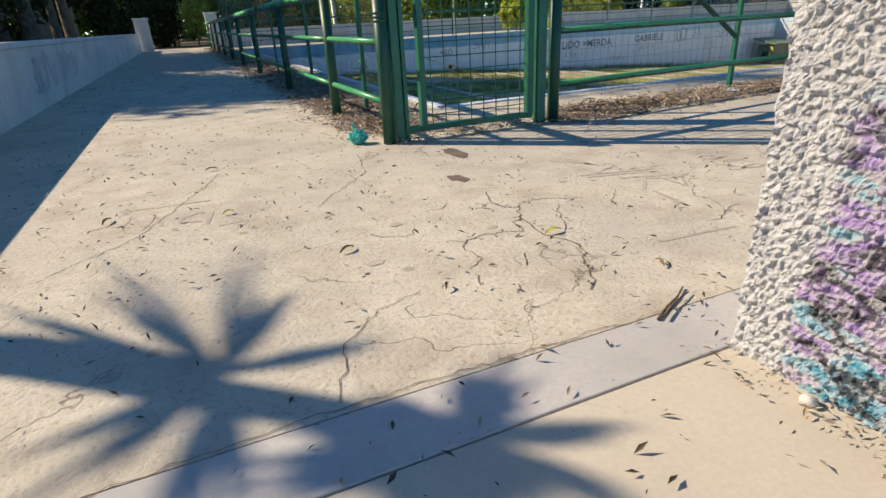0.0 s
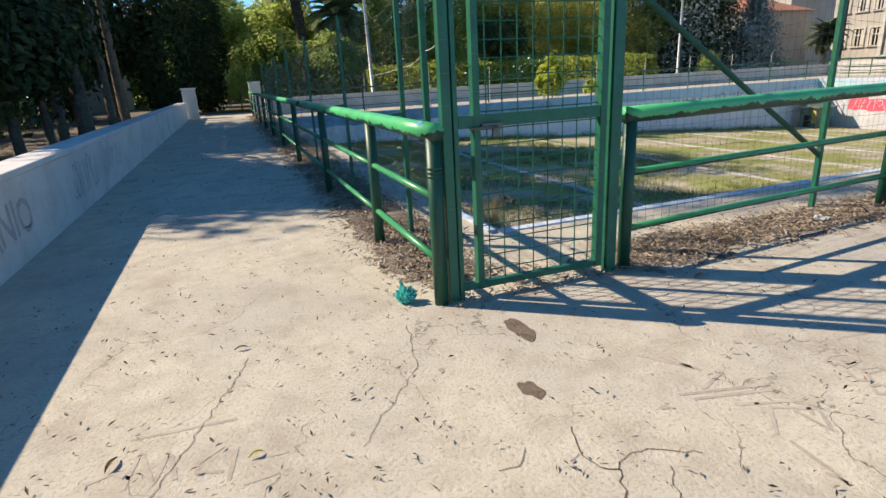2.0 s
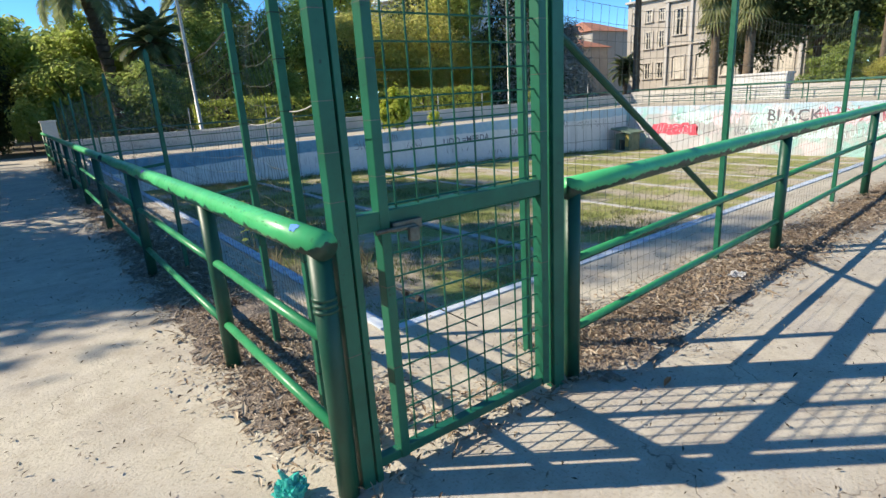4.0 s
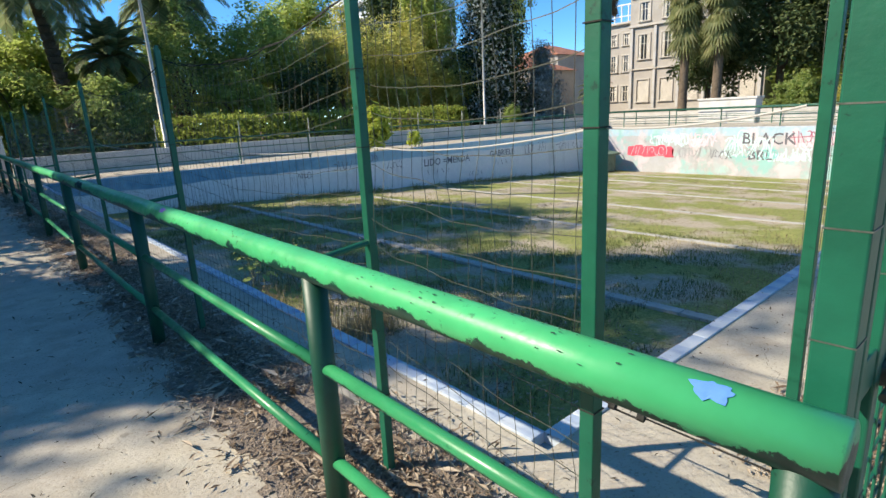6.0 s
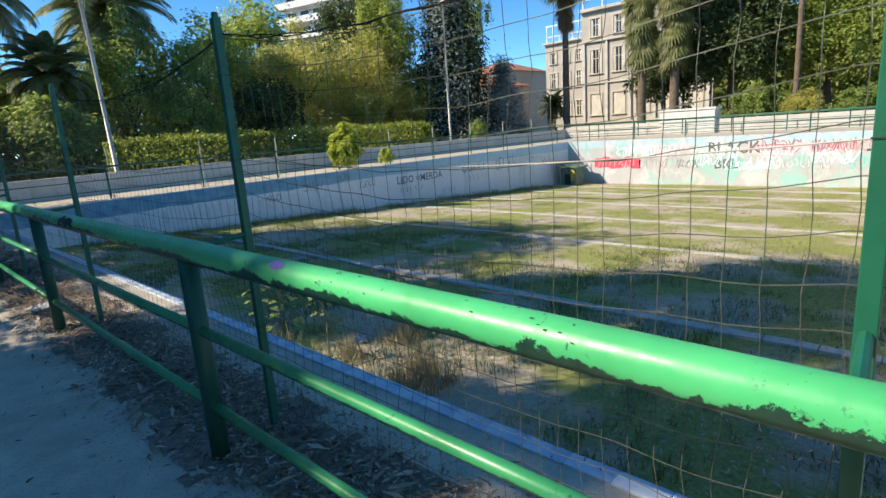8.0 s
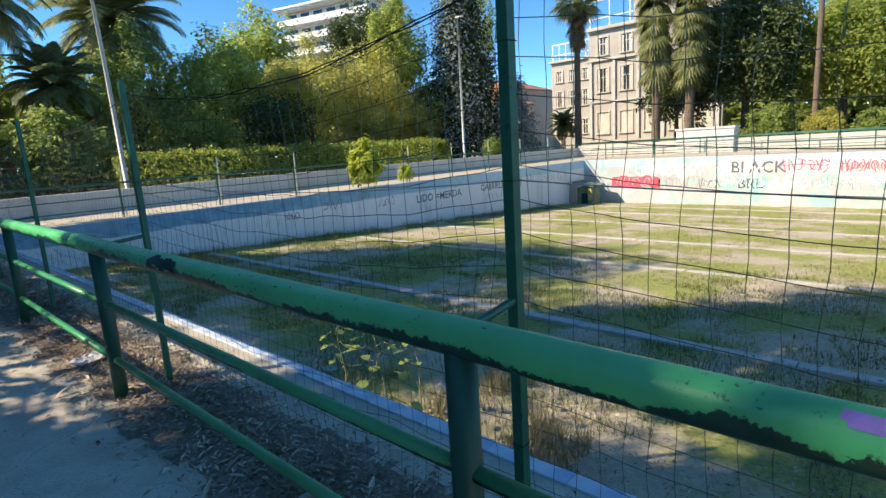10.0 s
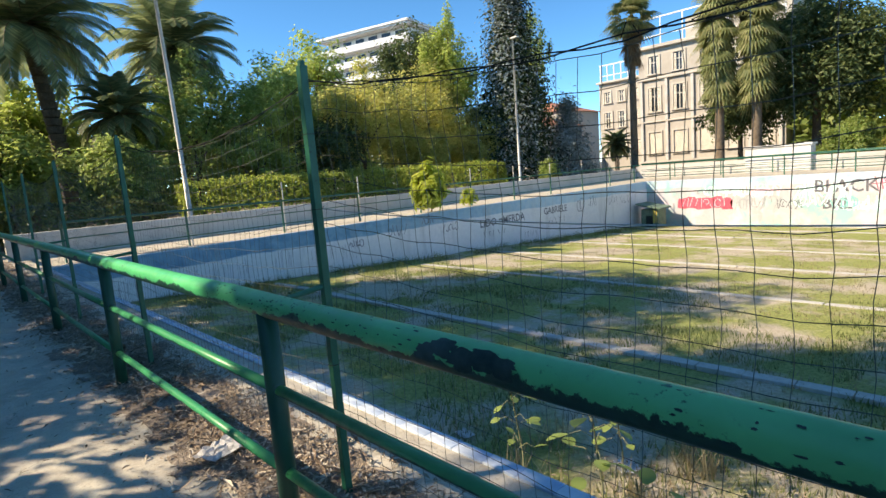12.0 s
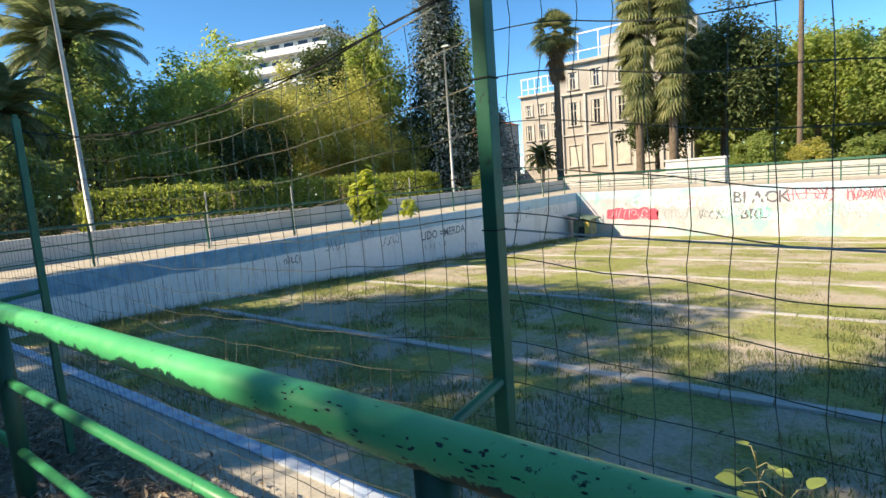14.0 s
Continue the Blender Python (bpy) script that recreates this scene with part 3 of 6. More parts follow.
for e in (-0.06, 0.06):
    add_tube(bm, [stay_c + along * (e - 0.014), stay_c + along * (e + 0.014)], 0.02, 8)
part("turnbuckle", bm, M_CABLE, wire, "small black turnbuckle")

# wire fence behind the front railing, with its brace
front_wire = thing("wire_fence", 1.49, 0.40, 0, "green posts and wire mesh behind the front railing", "fence", "wire fences", "", 2)
for x in (0.0, 2.56, 5.7, 8.9, 12.1):
    o = part("fence_post", box(-0.022, -0.022, -0.05, 0.022, 0.022, 2.24, 0.003), M_FRAME, front_wire)
    o.location = (x, 0, 0)
part("brace", tube([(0.02, 0, 2.08), (2.54, 0, 0.52)], 0.024, 10), M_POST, front_wire, "dark diagonal brace tube")
part("wire_mesh", wire_net(lambda u, v, d: (u, 0.028 + d, v), 0.10, 2.15, (0.0, 2.56, 5.7, 8.9, 12.1), 0.085, 0.105, 0.012, 0.1, 8), M_WIRE, front_wire, "thin wavy wire mesh", "stuff")


# ---- railings and walls on the far sides of the pool ----
def far_railing(x, y, turn, length, step, label):
    t = thing("pipe_railing", x, y, 0, label, "railing", "pipe railings", "", turn)
    o = part("top_rail", tube([(0, 0, 0), (length, 0, 0)], 0.035, 10), M_FARRAIL, t, smooth=True)
    o.location.z = 1.1
    for z in (0.66, 0.3):
        o = part("thin_rail", tube([(0, 0, 0), (length, 0, 0)], 0.018, 8), M_FARRAIL, t, smooth=True)
        o.location.z = z
    k = 0
    while k * step <= length:
        o = part("post", tube([(0, 0, -0.02), (0, 0, 1.09)], 0.035, 10), M_FARRAIL, t, smooth=True)
        o.location.x = k * step
        k += 1
    return t


M_FARRAIL = painted("dark_green_rail_paint", (0.02, 0.13, 0.085), (0.03, 0.05, 0.04))
far_railing(1.6, 22.75, 0, 33.0, 3.22, "dark green pipe railing along the far pool edge")
far_railing(34.9, 1.0, 90, 21.7, 3.3, "green pipe railing along the deep end of the pool")
far_railing(39.4, 0.0, 90, 25.0, 3.2, "green pipe railing along the upper terrace")
for k in range(9):
    t = thing("fence_stake", 4.95 + 3.22 * k, 22.85, 0, "thin grey steel stake of the far pool fence", "stake", "stakes of the far fence")
    part("stake", tube([(0, 0, -0.02), (0.01, 0, 1.75)], 0.022, 8), M_PARAPET, t)


# ---- vegetation ----
rng = np.random.default_rng(7)
L_YELLOW = leaf_material("yellow_green_leaves", (0.48, 0.50, 0.14), (0.66, 0.64, 0.21), (0.80, 0.70, 0.28), 0.7)
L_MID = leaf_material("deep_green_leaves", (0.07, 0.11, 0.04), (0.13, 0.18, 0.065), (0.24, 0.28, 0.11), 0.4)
L_GREEN = leaf_material("mid_green_leaves", (0.25, 0.36, 0.10), (0.40, 0.50, 0.16), (0.58, 0.62, 0.23), 0.62)
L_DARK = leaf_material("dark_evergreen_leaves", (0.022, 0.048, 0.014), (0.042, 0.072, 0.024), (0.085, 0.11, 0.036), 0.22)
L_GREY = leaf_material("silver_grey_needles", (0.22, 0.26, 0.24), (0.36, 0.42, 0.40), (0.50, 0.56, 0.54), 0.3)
L_LIGHT = leaf_material("light_feathery_leaves", (0.36, 0.46, 0.11), (0.52, 0.60, 0.17), (0.62, 0.66, 0.25), 0.68)
L_HEDGE = leaf_material("clipped_hedge_leaves", (0.30, 0.38, 0.08), (0.44, 0.52, 0.12), (0.60, 0.62, 0.18), 0.72)
L_PALM = leaf_material("palm_leaflets", (0.15, 0.20, 0.095), (0.28, 0.34, 0.15), (0.48, 0.50, 0.25), 0.5)
L_FAN = leaf_material("fan_palm_leaves", (0.17, 0.21, 0.08), (0.32, 0.34, 0.14), (0.50, 0.47, 0.24), 0.45)
L_SKIRT = leaf_material("dead_palm_skirt", (0.18, 0.10, 0.052), (0.30, 0.19, 0.10), (0.42, 0.30, 0.17), 0.2)
L_GRASS = leaf_material("green_grass_blades", (0.14, 0.19, 0.06), (0.26, 0.30, 0.11), (0.4, 0.4, 0.17), 0.6)
L_STRAW = leaf_material("dry_straw_blades", (0.32, 0.27, 0.15), (0.45, 0.38, 0.22), (0.56, 0.48, 0.3), 0.5)
L_LITTER = leaf_material("fallen_brown_leaves", (0.22, 0.15, 0.10), (0.48, 0.38, 0.27), (0.76, 0.68, 0.56), 0.1)

L_CRUMB = leaf_material("dark_leaf_crumbs", (0.05, 0.038, 0.026), (0.13, 0.095, 0.062), (0.42, 0.34, 0.25), 0.1)
L_SAP = leaf_material("bright_sapling_leaves", (0.52, 0.60, 0.09), (0.62, 0.68, 0.12), (0.70, 0.70, 0.2), 0.55)


def unit(a):
    return a / np.maximum(np.linalg.norm(a, axis=1, keepdims=True), 1e-9)


def leaf_cards(name, c, nrm, size, material, long=1.0, fold=0.25):
    """Many small folded leaves: two triangles each, at places c with normals nrm."""
    k = len(c)
    size = np.asarray(size).reshape(-1, 1) * np.ones((k, 1))
    a = unit(np.cross(nrm, unit(rng.normal(size=(k, 3)))))
    b = unit(np.cross(nrm, a))
    p0, p1 = c - a * size * long, c + a * size * long
    q0, q1 = c + b * size * 0.55 + nrm * size * fold, c - b * size * 0.55 + nrm * size * fold
    v = np.stack([p0, q0, p1, q1], 1).reshape(-1, 3)
    i = np.arange(k) * 4
    f = np.concatenate([np.stack([i, i + 1, i + 2], 1), np.stack([i, i + 2, i + 3], 1)])
    me = bpy.data.meshes.new(name)
    me.from_pydata(v.tolist(), [], f.tolist())
    me.materials.append(material)
    return me


def crown_points(clumps, per, spread, lump, bottom, shape="ball", domed=False):
    """Unit crown: leaves in clumps near an uneven shell; bottom: how low it reaches (-1..1)."""
    d = unit(rng.normal(size=(clumps * 3, 3)))
    d = d[d[:, 2] > bottom][:clumps]
    r = np.array([0.72 + lump * noise.noise(Vector(p) * 2.1) for p in d]) * rng.uniform(0.55, 1.0, len(d)) ** 0.5
    if shape == "cone":
        h = rng.uniform(0, 1, len(d)) ** 1.35
        ang = rng.uniform(0, 2 * np.pi, len(d))
        rr = (1 - h) * rng.uniform(0.45, 1.0, len(d)) * (0.85 + 0.15 * np.sin(h * 40)) + 0.03
        c = np.stack([np.cos(ang) * rr, np.sin(ang) * rr, h * 2 - 1], 1)
    elif shape == "column":
        h = rng.uniform(-1, 1, len(d))
        ang = rng.uniform(0, 2 * np.pi, len(d))
        rr = np.sqrt(np.clip(1 - np.abs(h) ** 3, 0, 1)) * rng.uniform(0.6, 1.0, len(d))
        c = np.stack([np.cos(ang) * rr, np.sin(ang) * rr, h], 1)
    else:
        c = d * r[:, None]
    if domed:
        # each clump a ragged dome of leaves, open beneath
        k = len(c) * per
        own = unit(rng.normal(size=(k, 3)) + np.array([0, 0, 0.35]))
        size = np.repeat(rng.uniform(0.6, 1.35, len(c)), per)[:, None] * spread
        pts = np.repeat(c, per, 0) + own * size * rng.uniform(0.55, 1.12, (k, 1)) + rng.normal(size=(k, 3)) * spread * 0.16
        return pts, unit(own + rng.normal(size=(k, 3)) * 0.5 + np.array([0, 0, 0.75]))
    pts = np.repeat(c, per, 0) + rng.normal(size=(len(c) * per, 3)) * spread
    own = unit(pts - np.repeat(c, per, 0))
    nr = unit(np.repeat(unit(c), per, 0) * 0.75 + own * 0.55 + rng.normal(size=(len(c) * per, 3)) * 0.33 + np.array([0, 0, 0.5]))
    return pts, nr


def crown(name, material, rx, ry, rz, leaf, clumps, per, spread=0.13, lump=0.5, bottom=-0.75, shape="ball", long=1.0, dense=1.0, domed=False):
    clumps, leaf = int(clumps * dense), leaf * (1.0 if dense == 1 else 1.05)
    p, nr = crown_points(clumps, per, spread, lump, bottom, shape, domed)
    p = p * np.array([rx, ry, rz])
    return leaf_cards(name, p, nr, rng.uniform(0.6, 1.3, len(p)) * leaf, material, long)


def tree(x, y, h, r, material, label, crown_low=0.3, leaf=0.13, clumps=150, per=42, trunk=0.16, shape="ball", name="tree", group="park trees", lean=0.0, category="tree", long=1.0, lump=0.5):
    t = thing(name, x, y, -0.08, label, category, group)
    zc, rz = h * (1 + crown_low) / 2, h * (1 - crown_low) / 2
    top = Vector((lean, 0, zc))
    pts = [Vector((0, 0, 0)), Vector((lean * 0.2 + 0.08 * noise.noise((x, y, 1)), 0.08 * noise.noise((x, y, 2)), zc * 0.45)), top]
    part("trunk", tube(pts, trunk, 10, trunk * 0.45), M_BARK, t, smooth=True)
    if shape == "ball":
        for k in range(5):
            a = k * 1.257 + x
            s = pts[1] + (pts[2] - pts[1]) * (0.1 + 0.15 * k)
            e = top + Vector((math.cos(a) * r * 0.62, math.sin(a) * r * 0.62, rz * (0.15 + 0.1 * k)))
            part("limb", tube([s, (s + e) / 2 + Vector((0, 0, 0.25)), e], trunk * 0.42, 7, trunk * 0.12), M_BARK, t, smooth=True)
    far = (y > 28 or x > 40) and r > 1 and material != L_DARK and shape == "ball"
    ob = new("crown", crown("crown", material, r, r, rz, leaf * (0.88 if far else 1.0), clumps, int(per * (2.0 if far else 1)), 0.21 if far else 0.13, shape=shape, long=long, lump=lump, dense=0.72 if far else 1.0, domed=far))
    ob.parent = t
    ob.location = top
    return t


def date_palm(x, y, h, size, label, trunk=0.3, fronds=64, lean=0.0):
    """A feather palm: rough trunk, arching fronds of many leaflets, a few dead ones hanging."""
    t = thing("date_palm", x, y, -0.08, label, "palm tree", "palms")
    pts = [(lean * (i / 9) ** 2, 0, h * i / 9) for i in range(10)]
    bm = bmesh.new()
    for i in range(26):
        z = h * i / 26
        f = (z / h) ** 2 * lean
        add_tube(bm, [(f, 0, z), (f, 0, z + h / 26 * 0.85)], trunk * (1.12 if i > 22 else 0.9), 12, True, trunk * (1.3 if i > 22 else 1.06))
    part("trunk", bm, M_PALMBARK, t, "ringed fibrous trunk", smooth=False)
    c, nr, sz = [], [], []
    rb = bmesh.new()
    for k in range(fronds):
        az = k * 2.39996 + rng.uniform(-0.2, 0.2)
        el = math.radians(86 - 118 * (k / fronds) + rng.uniform(-9, 9))
        ln = size * rng.uniform(0.85, 1.1)
        p = np.array([lean, 0.0, h])
        pitch = el
        spine = [p.copy()]
        for s in range(9):
            dv = np.array([math.cos(az) * math.cos(pitch), math.sin(az) * math.cos(pitch), math.sin(pitch)])
            p = p + dv * ln / 9
            spine.append(p.copy())
            pitch -= math.radians(3.5 + 1.6 * s)
        add_tube(rb, [tuple(q) for q in spine], 0.03, 4, False, 0.006)
        side = np.array([-math.sin(az), math.cos(az), 0.0])
        for s in range(34):
            f = 0.06 + 0.93 * s / 33
            i = min(8, int(f * 9))
            q = spine[i] + (spine[i + 1] - spine[i]) * (f * 9 - i)
            dr = spine[i + 1] - spine[i]
            dr = dr / np.linalg.norm(dr)
            le = size * 0.17 * (0.45 + math.sin(math.pi * min(1, f * 0.95 + 0.08)))
            for sg in (-1, 1):
                dv = dr * 0.55 + side * sg * 0.75 + np.array([0, 0, -0.28])
                dv /= np.linalg.norm(dv)
                c.append((q, q + dv * le, dr))
    t_v, t_f = [], []
    for q, e, dr in c:
        w = dr * 0.05
        b = len(t_v)
        t_v += [tuple(q - w), tuple(q + w), tuple((q + e) / 2 + w * 1.2), tuple(e), tuple((q + e) / 2 - w * 1.2)]
        t_f += [(b, b + 1, b + 2, b + 4), (b + 4, b + 2, b + 3)]
    me = bpy.data.meshes.new("frond_crown")
    me.from_pydata(t_v, [], t_f)
    me.materials.append(L_PALM)
    ob = new("frond_crown", me)
    ob.parent = t
    part("rachis", rb, L_SKIRT, t, "tawny frond stalks")
    return t


def fan_palm(x, y, h, size, label, skirt=3.0, trunk=0.2, fans=46, lean=0.0):
    """A fan palm: slim trunk, a ball of split fans, dead fans hanging as a skirt."""
    t = thing("fan_palm", x, y, -0.08, label, "palm tree", "palms")
    part("trunk", tube([(lean * (i / 6) ** 2, 0, h * i / 6) for i in range(7)], trunk * 1.15, 12, trunk * 0.8), M_PALMBARK, t, smooth=True)

    def fanset(n, lo, hi, z0, z1, sz, mat, nm, lab=""):
        v, f = [], []
        for k in range(n):
            az = rng.uniform(0, 6.283)
            el = math.radians(lo + (hi - lo) * k / n + rng.uniform(-22, 22))
            fs = sz
            sz = fs * rng.uniform(0.7, 1.2)
            d = np.array([math.cos(az) * math.cos(el), math.sin(az) * math.cos(el), math.sin(el)])
            side = np.array([-math.sin(az), math.cos(az), 0])
            o = np.array([lean, 0, z0 + (z1 - z0) * min(1.0, max(0.0, k / n + rng.uniform(-0.15, 0.15)))])
            hub = o + d * sz * 0.5
            b = len(v)
            w = side * 0.02
            v += [tuple(o - w), tuple(o + w), tuple(hub + w), tuple(hub - w)]
            f.append((b, b + 1, b + 2, b + 3))
            for s in range(13):
                a = math.radians(-78 + 156 * s / 12)
                tip_d = d * math.cos(a) + side * math.sin(a)
                mid = hub + tip_d * sz * 0.36
                tip = hub + tip_d * sz * (0.62 + 0.1 * math.cos(a)) + np.array([0, 0, -0.24 * sz])
                ww = (-d * math.sin(a) + side * math.cos(a)) * sz * 0.045
                b = len(v)
                v += [tuple(hub), tuple(mid - ww), tuple(tip), tuple(mid + ww)]
                f.append((b, b + 1, b + 2, b + 3))
            sz = fs
        me = bpy.data.meshes.new(nm)
        me.from_pydata(v, [], f)
        me.materials.append(mat)
        ob = new(nm, me)
        ob.parent = t
        tagged(ob, lab)
    fanset(fans, 70, -40, h, h - 0.5, size, L_FAN, "fan_crown")
    if skirt:
        fanset(int(skirt * (24 if skirt < 4 else 22)), -48 if skirt < 4 else -22, -80 if skirt < 4 else -66, h - 0.4, h - skirt, size * (0.62 if skirt < 4 else 0.95), L_SKIRT if skirt < 4 else L_FAN, "skirt", "hanging dead fans")
    return t


def hedge(x0, y0, x1, y1, h, material, label, leaf=0.09, dens=150, name="hedge", wob=0.15):
    t = thing(name, (x0 + x1) / 2, (y0 + y1) / 2, -0.07, label, "hedge", "hedges")
    w, d = (x1 - x0) / 2, (y1 - y0) / 2
    part("branch_core", box(-w + 0.25, -0.12, 0, w - 0.25, 0.12, h * 0.35, 0.05), M_BARK, t)
    n = int(((x1 - x0) + (y1 - y0)) * 2 * h * dens * 0.6 + (x1 - x0) * (y1 - y0) * dens)
    u, v2, z = rng.uniform(-1, 1, n), rng.uniform(-1, 1, n), rng.uniform(0, 1, n)
    f = rng.integers(0, 5, n)
    px = np.where(f == 0, -w, np.where(f == 1, w, u * w))
    py = np.where(f == 2, -d, np.where(f == 3, d, v2 * d))
    pz = np.where(f == 4, h, z * h)
    nr = np.stack([(f == 1) * 1.0 - (f == 0), (f == 3) * 1.0 - (f == 2), (f == 4) * 1.0], 1)
    bumpy = np.array([noise.noise(((x0 + a) * 0.9, (y0 + b) * 0.9, c * 1.5)) for a, b, c in zip(px, py, pz)])
    p = np.stack([px, py, pz], 1) + nr * (bumpy * wob * 1.6 + rng.normal(size=n) * wob * 0.5)[:, None]
    ob = new("leaf_mass", leaf_cards("leaf_mass", p, unit(nr + rng.normal(size=(n, 3)) * 0.6), rng.uniform(0.6, 1.3, n) * leaf, material))
    ob.parent = t
    return t


# trees left of the path, whose shade falls on path and pool
tree(-10.6, 13.9, 16.0, 2.2, L_DARK, "tall bare-stemmed evergreen tree in the garden", 0.55, 0.16, 110, 44, 0.22)
tree(-8.8, 11.4, 10.5, 2.3, L_DARK, "dark evergreen tree behind the low wall", 0.3, 0.15, 220, 46, 0.2)
tree(-5.9, 16.9, 13.0, 2.0, L_DARK, "slender dark evergreen tree beside the path", 0.40, 0.16, 120, 42, 0.15)
tree(-4.8, 14.6, 15.0, 2.9, L_DARK, "tall dark evergreen tree beside the path", 0.50, 0.16, 190, 42, 0.22)
tree(-5.7, 23.7, 16.0, 3.6, L_DARK, "dark tree with forked slender trunk", 0.38, 0.18, 165, 42, 0.17, lean=0.5)
tree(-5.8, 27.6, 18.0, 3.1, L_DARK, "tall dark tree near the path end", 0.33, 0.19, 170, 42, 0.24)
tree(-11.5, 23.2, 17.0, 4.4, L_DARK, "very tall dark tree deep in the garden", 0.22, 0.2, 150, 42, 0.3)
tree(-12.5, 27.5, 16.5, 4.2, L_DARK, "very tall dark tree deep in the garden", 0.2, 0.2, 120, 42, 0.3)
tree(-15.0, 37.0, 10.0, 4.6, L_DARK, "tall dark tree at the garden's back", 0.15, 0.2, 170, 40, 0.3)
tree(-14.5, 17.0, 10.5, 3.8, L_DARK, "dark spreading tree in the garden", 0.25, 0.18, 150, 42, 0.25)
tree(-4.3, 34.5, 9.0, 1.7, L_DARK, "black-green column cypress beyond the path end", 0.02, 0.13, 260, 40, 0.2, "column", "cypress")
tree(-2.2, 37.5, 9.0, 1.6, L_DARK, "black-green column cypress beyond the path end", 0.02, 0.13, 240, 40, 0.2, "column", "cypress")
tree(-7.5, 36.5, 8.5, 3.6, L_DARK, "dark tree behind the cypresses", 0.1, 0.2, 160, 40, 0.25)
hedge(-11.0, 5.0, -9.8, 40.0, 1.9, L_DARK, "dark shaded hedge at the back of the garden", 0.12, 60)
tree(-5.8, 8.5, 5.4, 1.8, L_DARK, "dense dark laurel behind the low wall", 0.12, 0.12, 200, 44, 0.12)
tree(-5.3, 10.9, 4.7, 1.7, L_DARK, "dense dark laurel behind the low wall", 0.12, 0.12, 130, 40, 0.12)
tree(-5.6, 14.3, 5.6, 1.8, L_DARK, "dense dark laurel behind the low wall", 0.12, 0.12, 120, 40, 0.12)
# small bright shrub at the path end
tree(-0.35, 31.0, 2.9, 0.85, L_LIGHT, "bright green shrub lit at the end of the path", 0.12, 0.09, 60, 40, 0.05, name="shrub", group="shrubs", category="shrub")

# unseen branching yucca added to cast pavement shade: stiff sword-leaf arms follow that shadow's outline
yu = thing("yucca", -5.25, 0.55, -0.08, "unseen branching yucca with sword leaves, added to cast the pavement shadow", "yucca")
part("trunk", tube([(0, 0, 0), (0.05, 0.0, 1.4), (0, -0.05, 2.7)], 0.11, 10, 0.07), M_BARK, yu, smooth=True)
SUN_FALL = Vector((1.05, -0.81))
for (cx, cy, hz), arms in (((-1.33, -2.47, 3.5), ((0.12, 1.12, 0.35), (-0.66, 0.72, 0.1), (-0.36, 0.98, 0.5), (-0.5, 0.2, -0.2), (0.02, -0.4, 0.3), (0.42, -0.04, 0.2), (-0.12, -0.7, 0.1), (-0.42, -0.28, 0.4), (0.2, 0.45, -0.3))),
                           ((-0.86, -2.98, 3.3), ((-0.55, 0.1, 0.1), (-0.15, 0.3, -0.1), (0.25, 0.28, 0.1), (-0.4, -0.3, 0.1), (0.25, -0.4, 0.2), (-0.1, 0.12, 0.3), (0.12, -0.05, 0.3), (-0.3, 0.2, 0.2), (0.22, 0.12, 0.3), (0.1, -0.3, 0.1), (-0.2, -0.25, 0.3), (0.1, 0.26, 0.0), (0.3, -0.12, -0.2), (-0.05, -0.45, 0.4), (-0.34, -0.05, 0.2)))):
    o = Vector((cx - SUN_FALL.x * hz + 5.25, cy - SUN_FALL.y * hz - 0.55, hz + 0.08))
    part("branch", tube([(0, -0.05, 2.6), (o.x * 0.5, o.y * 0.5, (2.6 + o.z) / 2), o], 0.07, 8, 0.06), M_BARK, yu, smooth=True)
    r = random.Random(hz)
    bm = bmesh.new()
    for ax, ay, rise in arms:
        base = Vector((ax - SUN_FALL.x * rise, ay - SUN_FALL.y * rise, rise))
        for k in range(8):
            d = base * r.uniform(0.55, 1.08) + Vector((r.uniform(-1, 1), r.uniform(-1, 1), r.uniform(-1, 1))) * 0.10 * base.length
            s = d.cross(Vector((0.4, 0.5, 1))).normalized() * r.uniform(0.02, 0.034)
            bm.faces.new([bm.verts.new(p) for p in (o - s * 0.6, o + d * 0.5 - s, o + d, o + d * 0.5 + s, o + s * 0.6)])
    part("leaf_head", bm, L_GREEN, yu, "stiff grey-green sword leaves", "stuff")

# beyond the far parapet
hedge(6.5, 27.0, 25.5, 28.1, 2.05, L_HEDGE, "bright clipped hedge behind the parapet", 0.085, 260)
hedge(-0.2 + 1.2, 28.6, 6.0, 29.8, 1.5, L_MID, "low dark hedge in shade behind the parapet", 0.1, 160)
tree(21.8, 36.5, 9.5, 4.4, L_YELLOW, "dense yellow-green tree above the hedge", 0.12, 0.13, 240, 46, 0.2)
tree(28.3, 36.9, 10.0, 4.5, L_YELLOW, "dense yellow-green tree above the hedge", 0.12, 0.13, 240, 46, 0.2)
tree(32.6, 35.8, 7.6, 3.1, L_YELLOW, "rounded yellow-green tree beside the conifer", 0.1, 0.12, 170, 44, 0.16)
tree(25.2, 34.5, 5.7, 2.7, L_YELLOW, "low yellow-green shrub tree over the hedge", 0.15, 0.11, 150, 44, 0.12)
tree(30.2, 34.3, 5.2, 2.4, L_YELLOW, "low yellow-green shrub tree over the hedge", 0.15, 0.11, 130, 44, 0.12)
tree(11.1, 38.3, 9.4, 3.6, L_GREEN, "deep green evergreen tree behind the hedge", 0.12, 0.14, 190, 44, 0.2)
tree(16.1, 38.6, 9.9, 3.6, L_LIGHT, "mid-green tree behind the hedge", 0.12, 0.14, 190, 44, 0.2)
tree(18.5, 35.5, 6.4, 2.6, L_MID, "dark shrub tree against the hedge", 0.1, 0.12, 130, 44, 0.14)
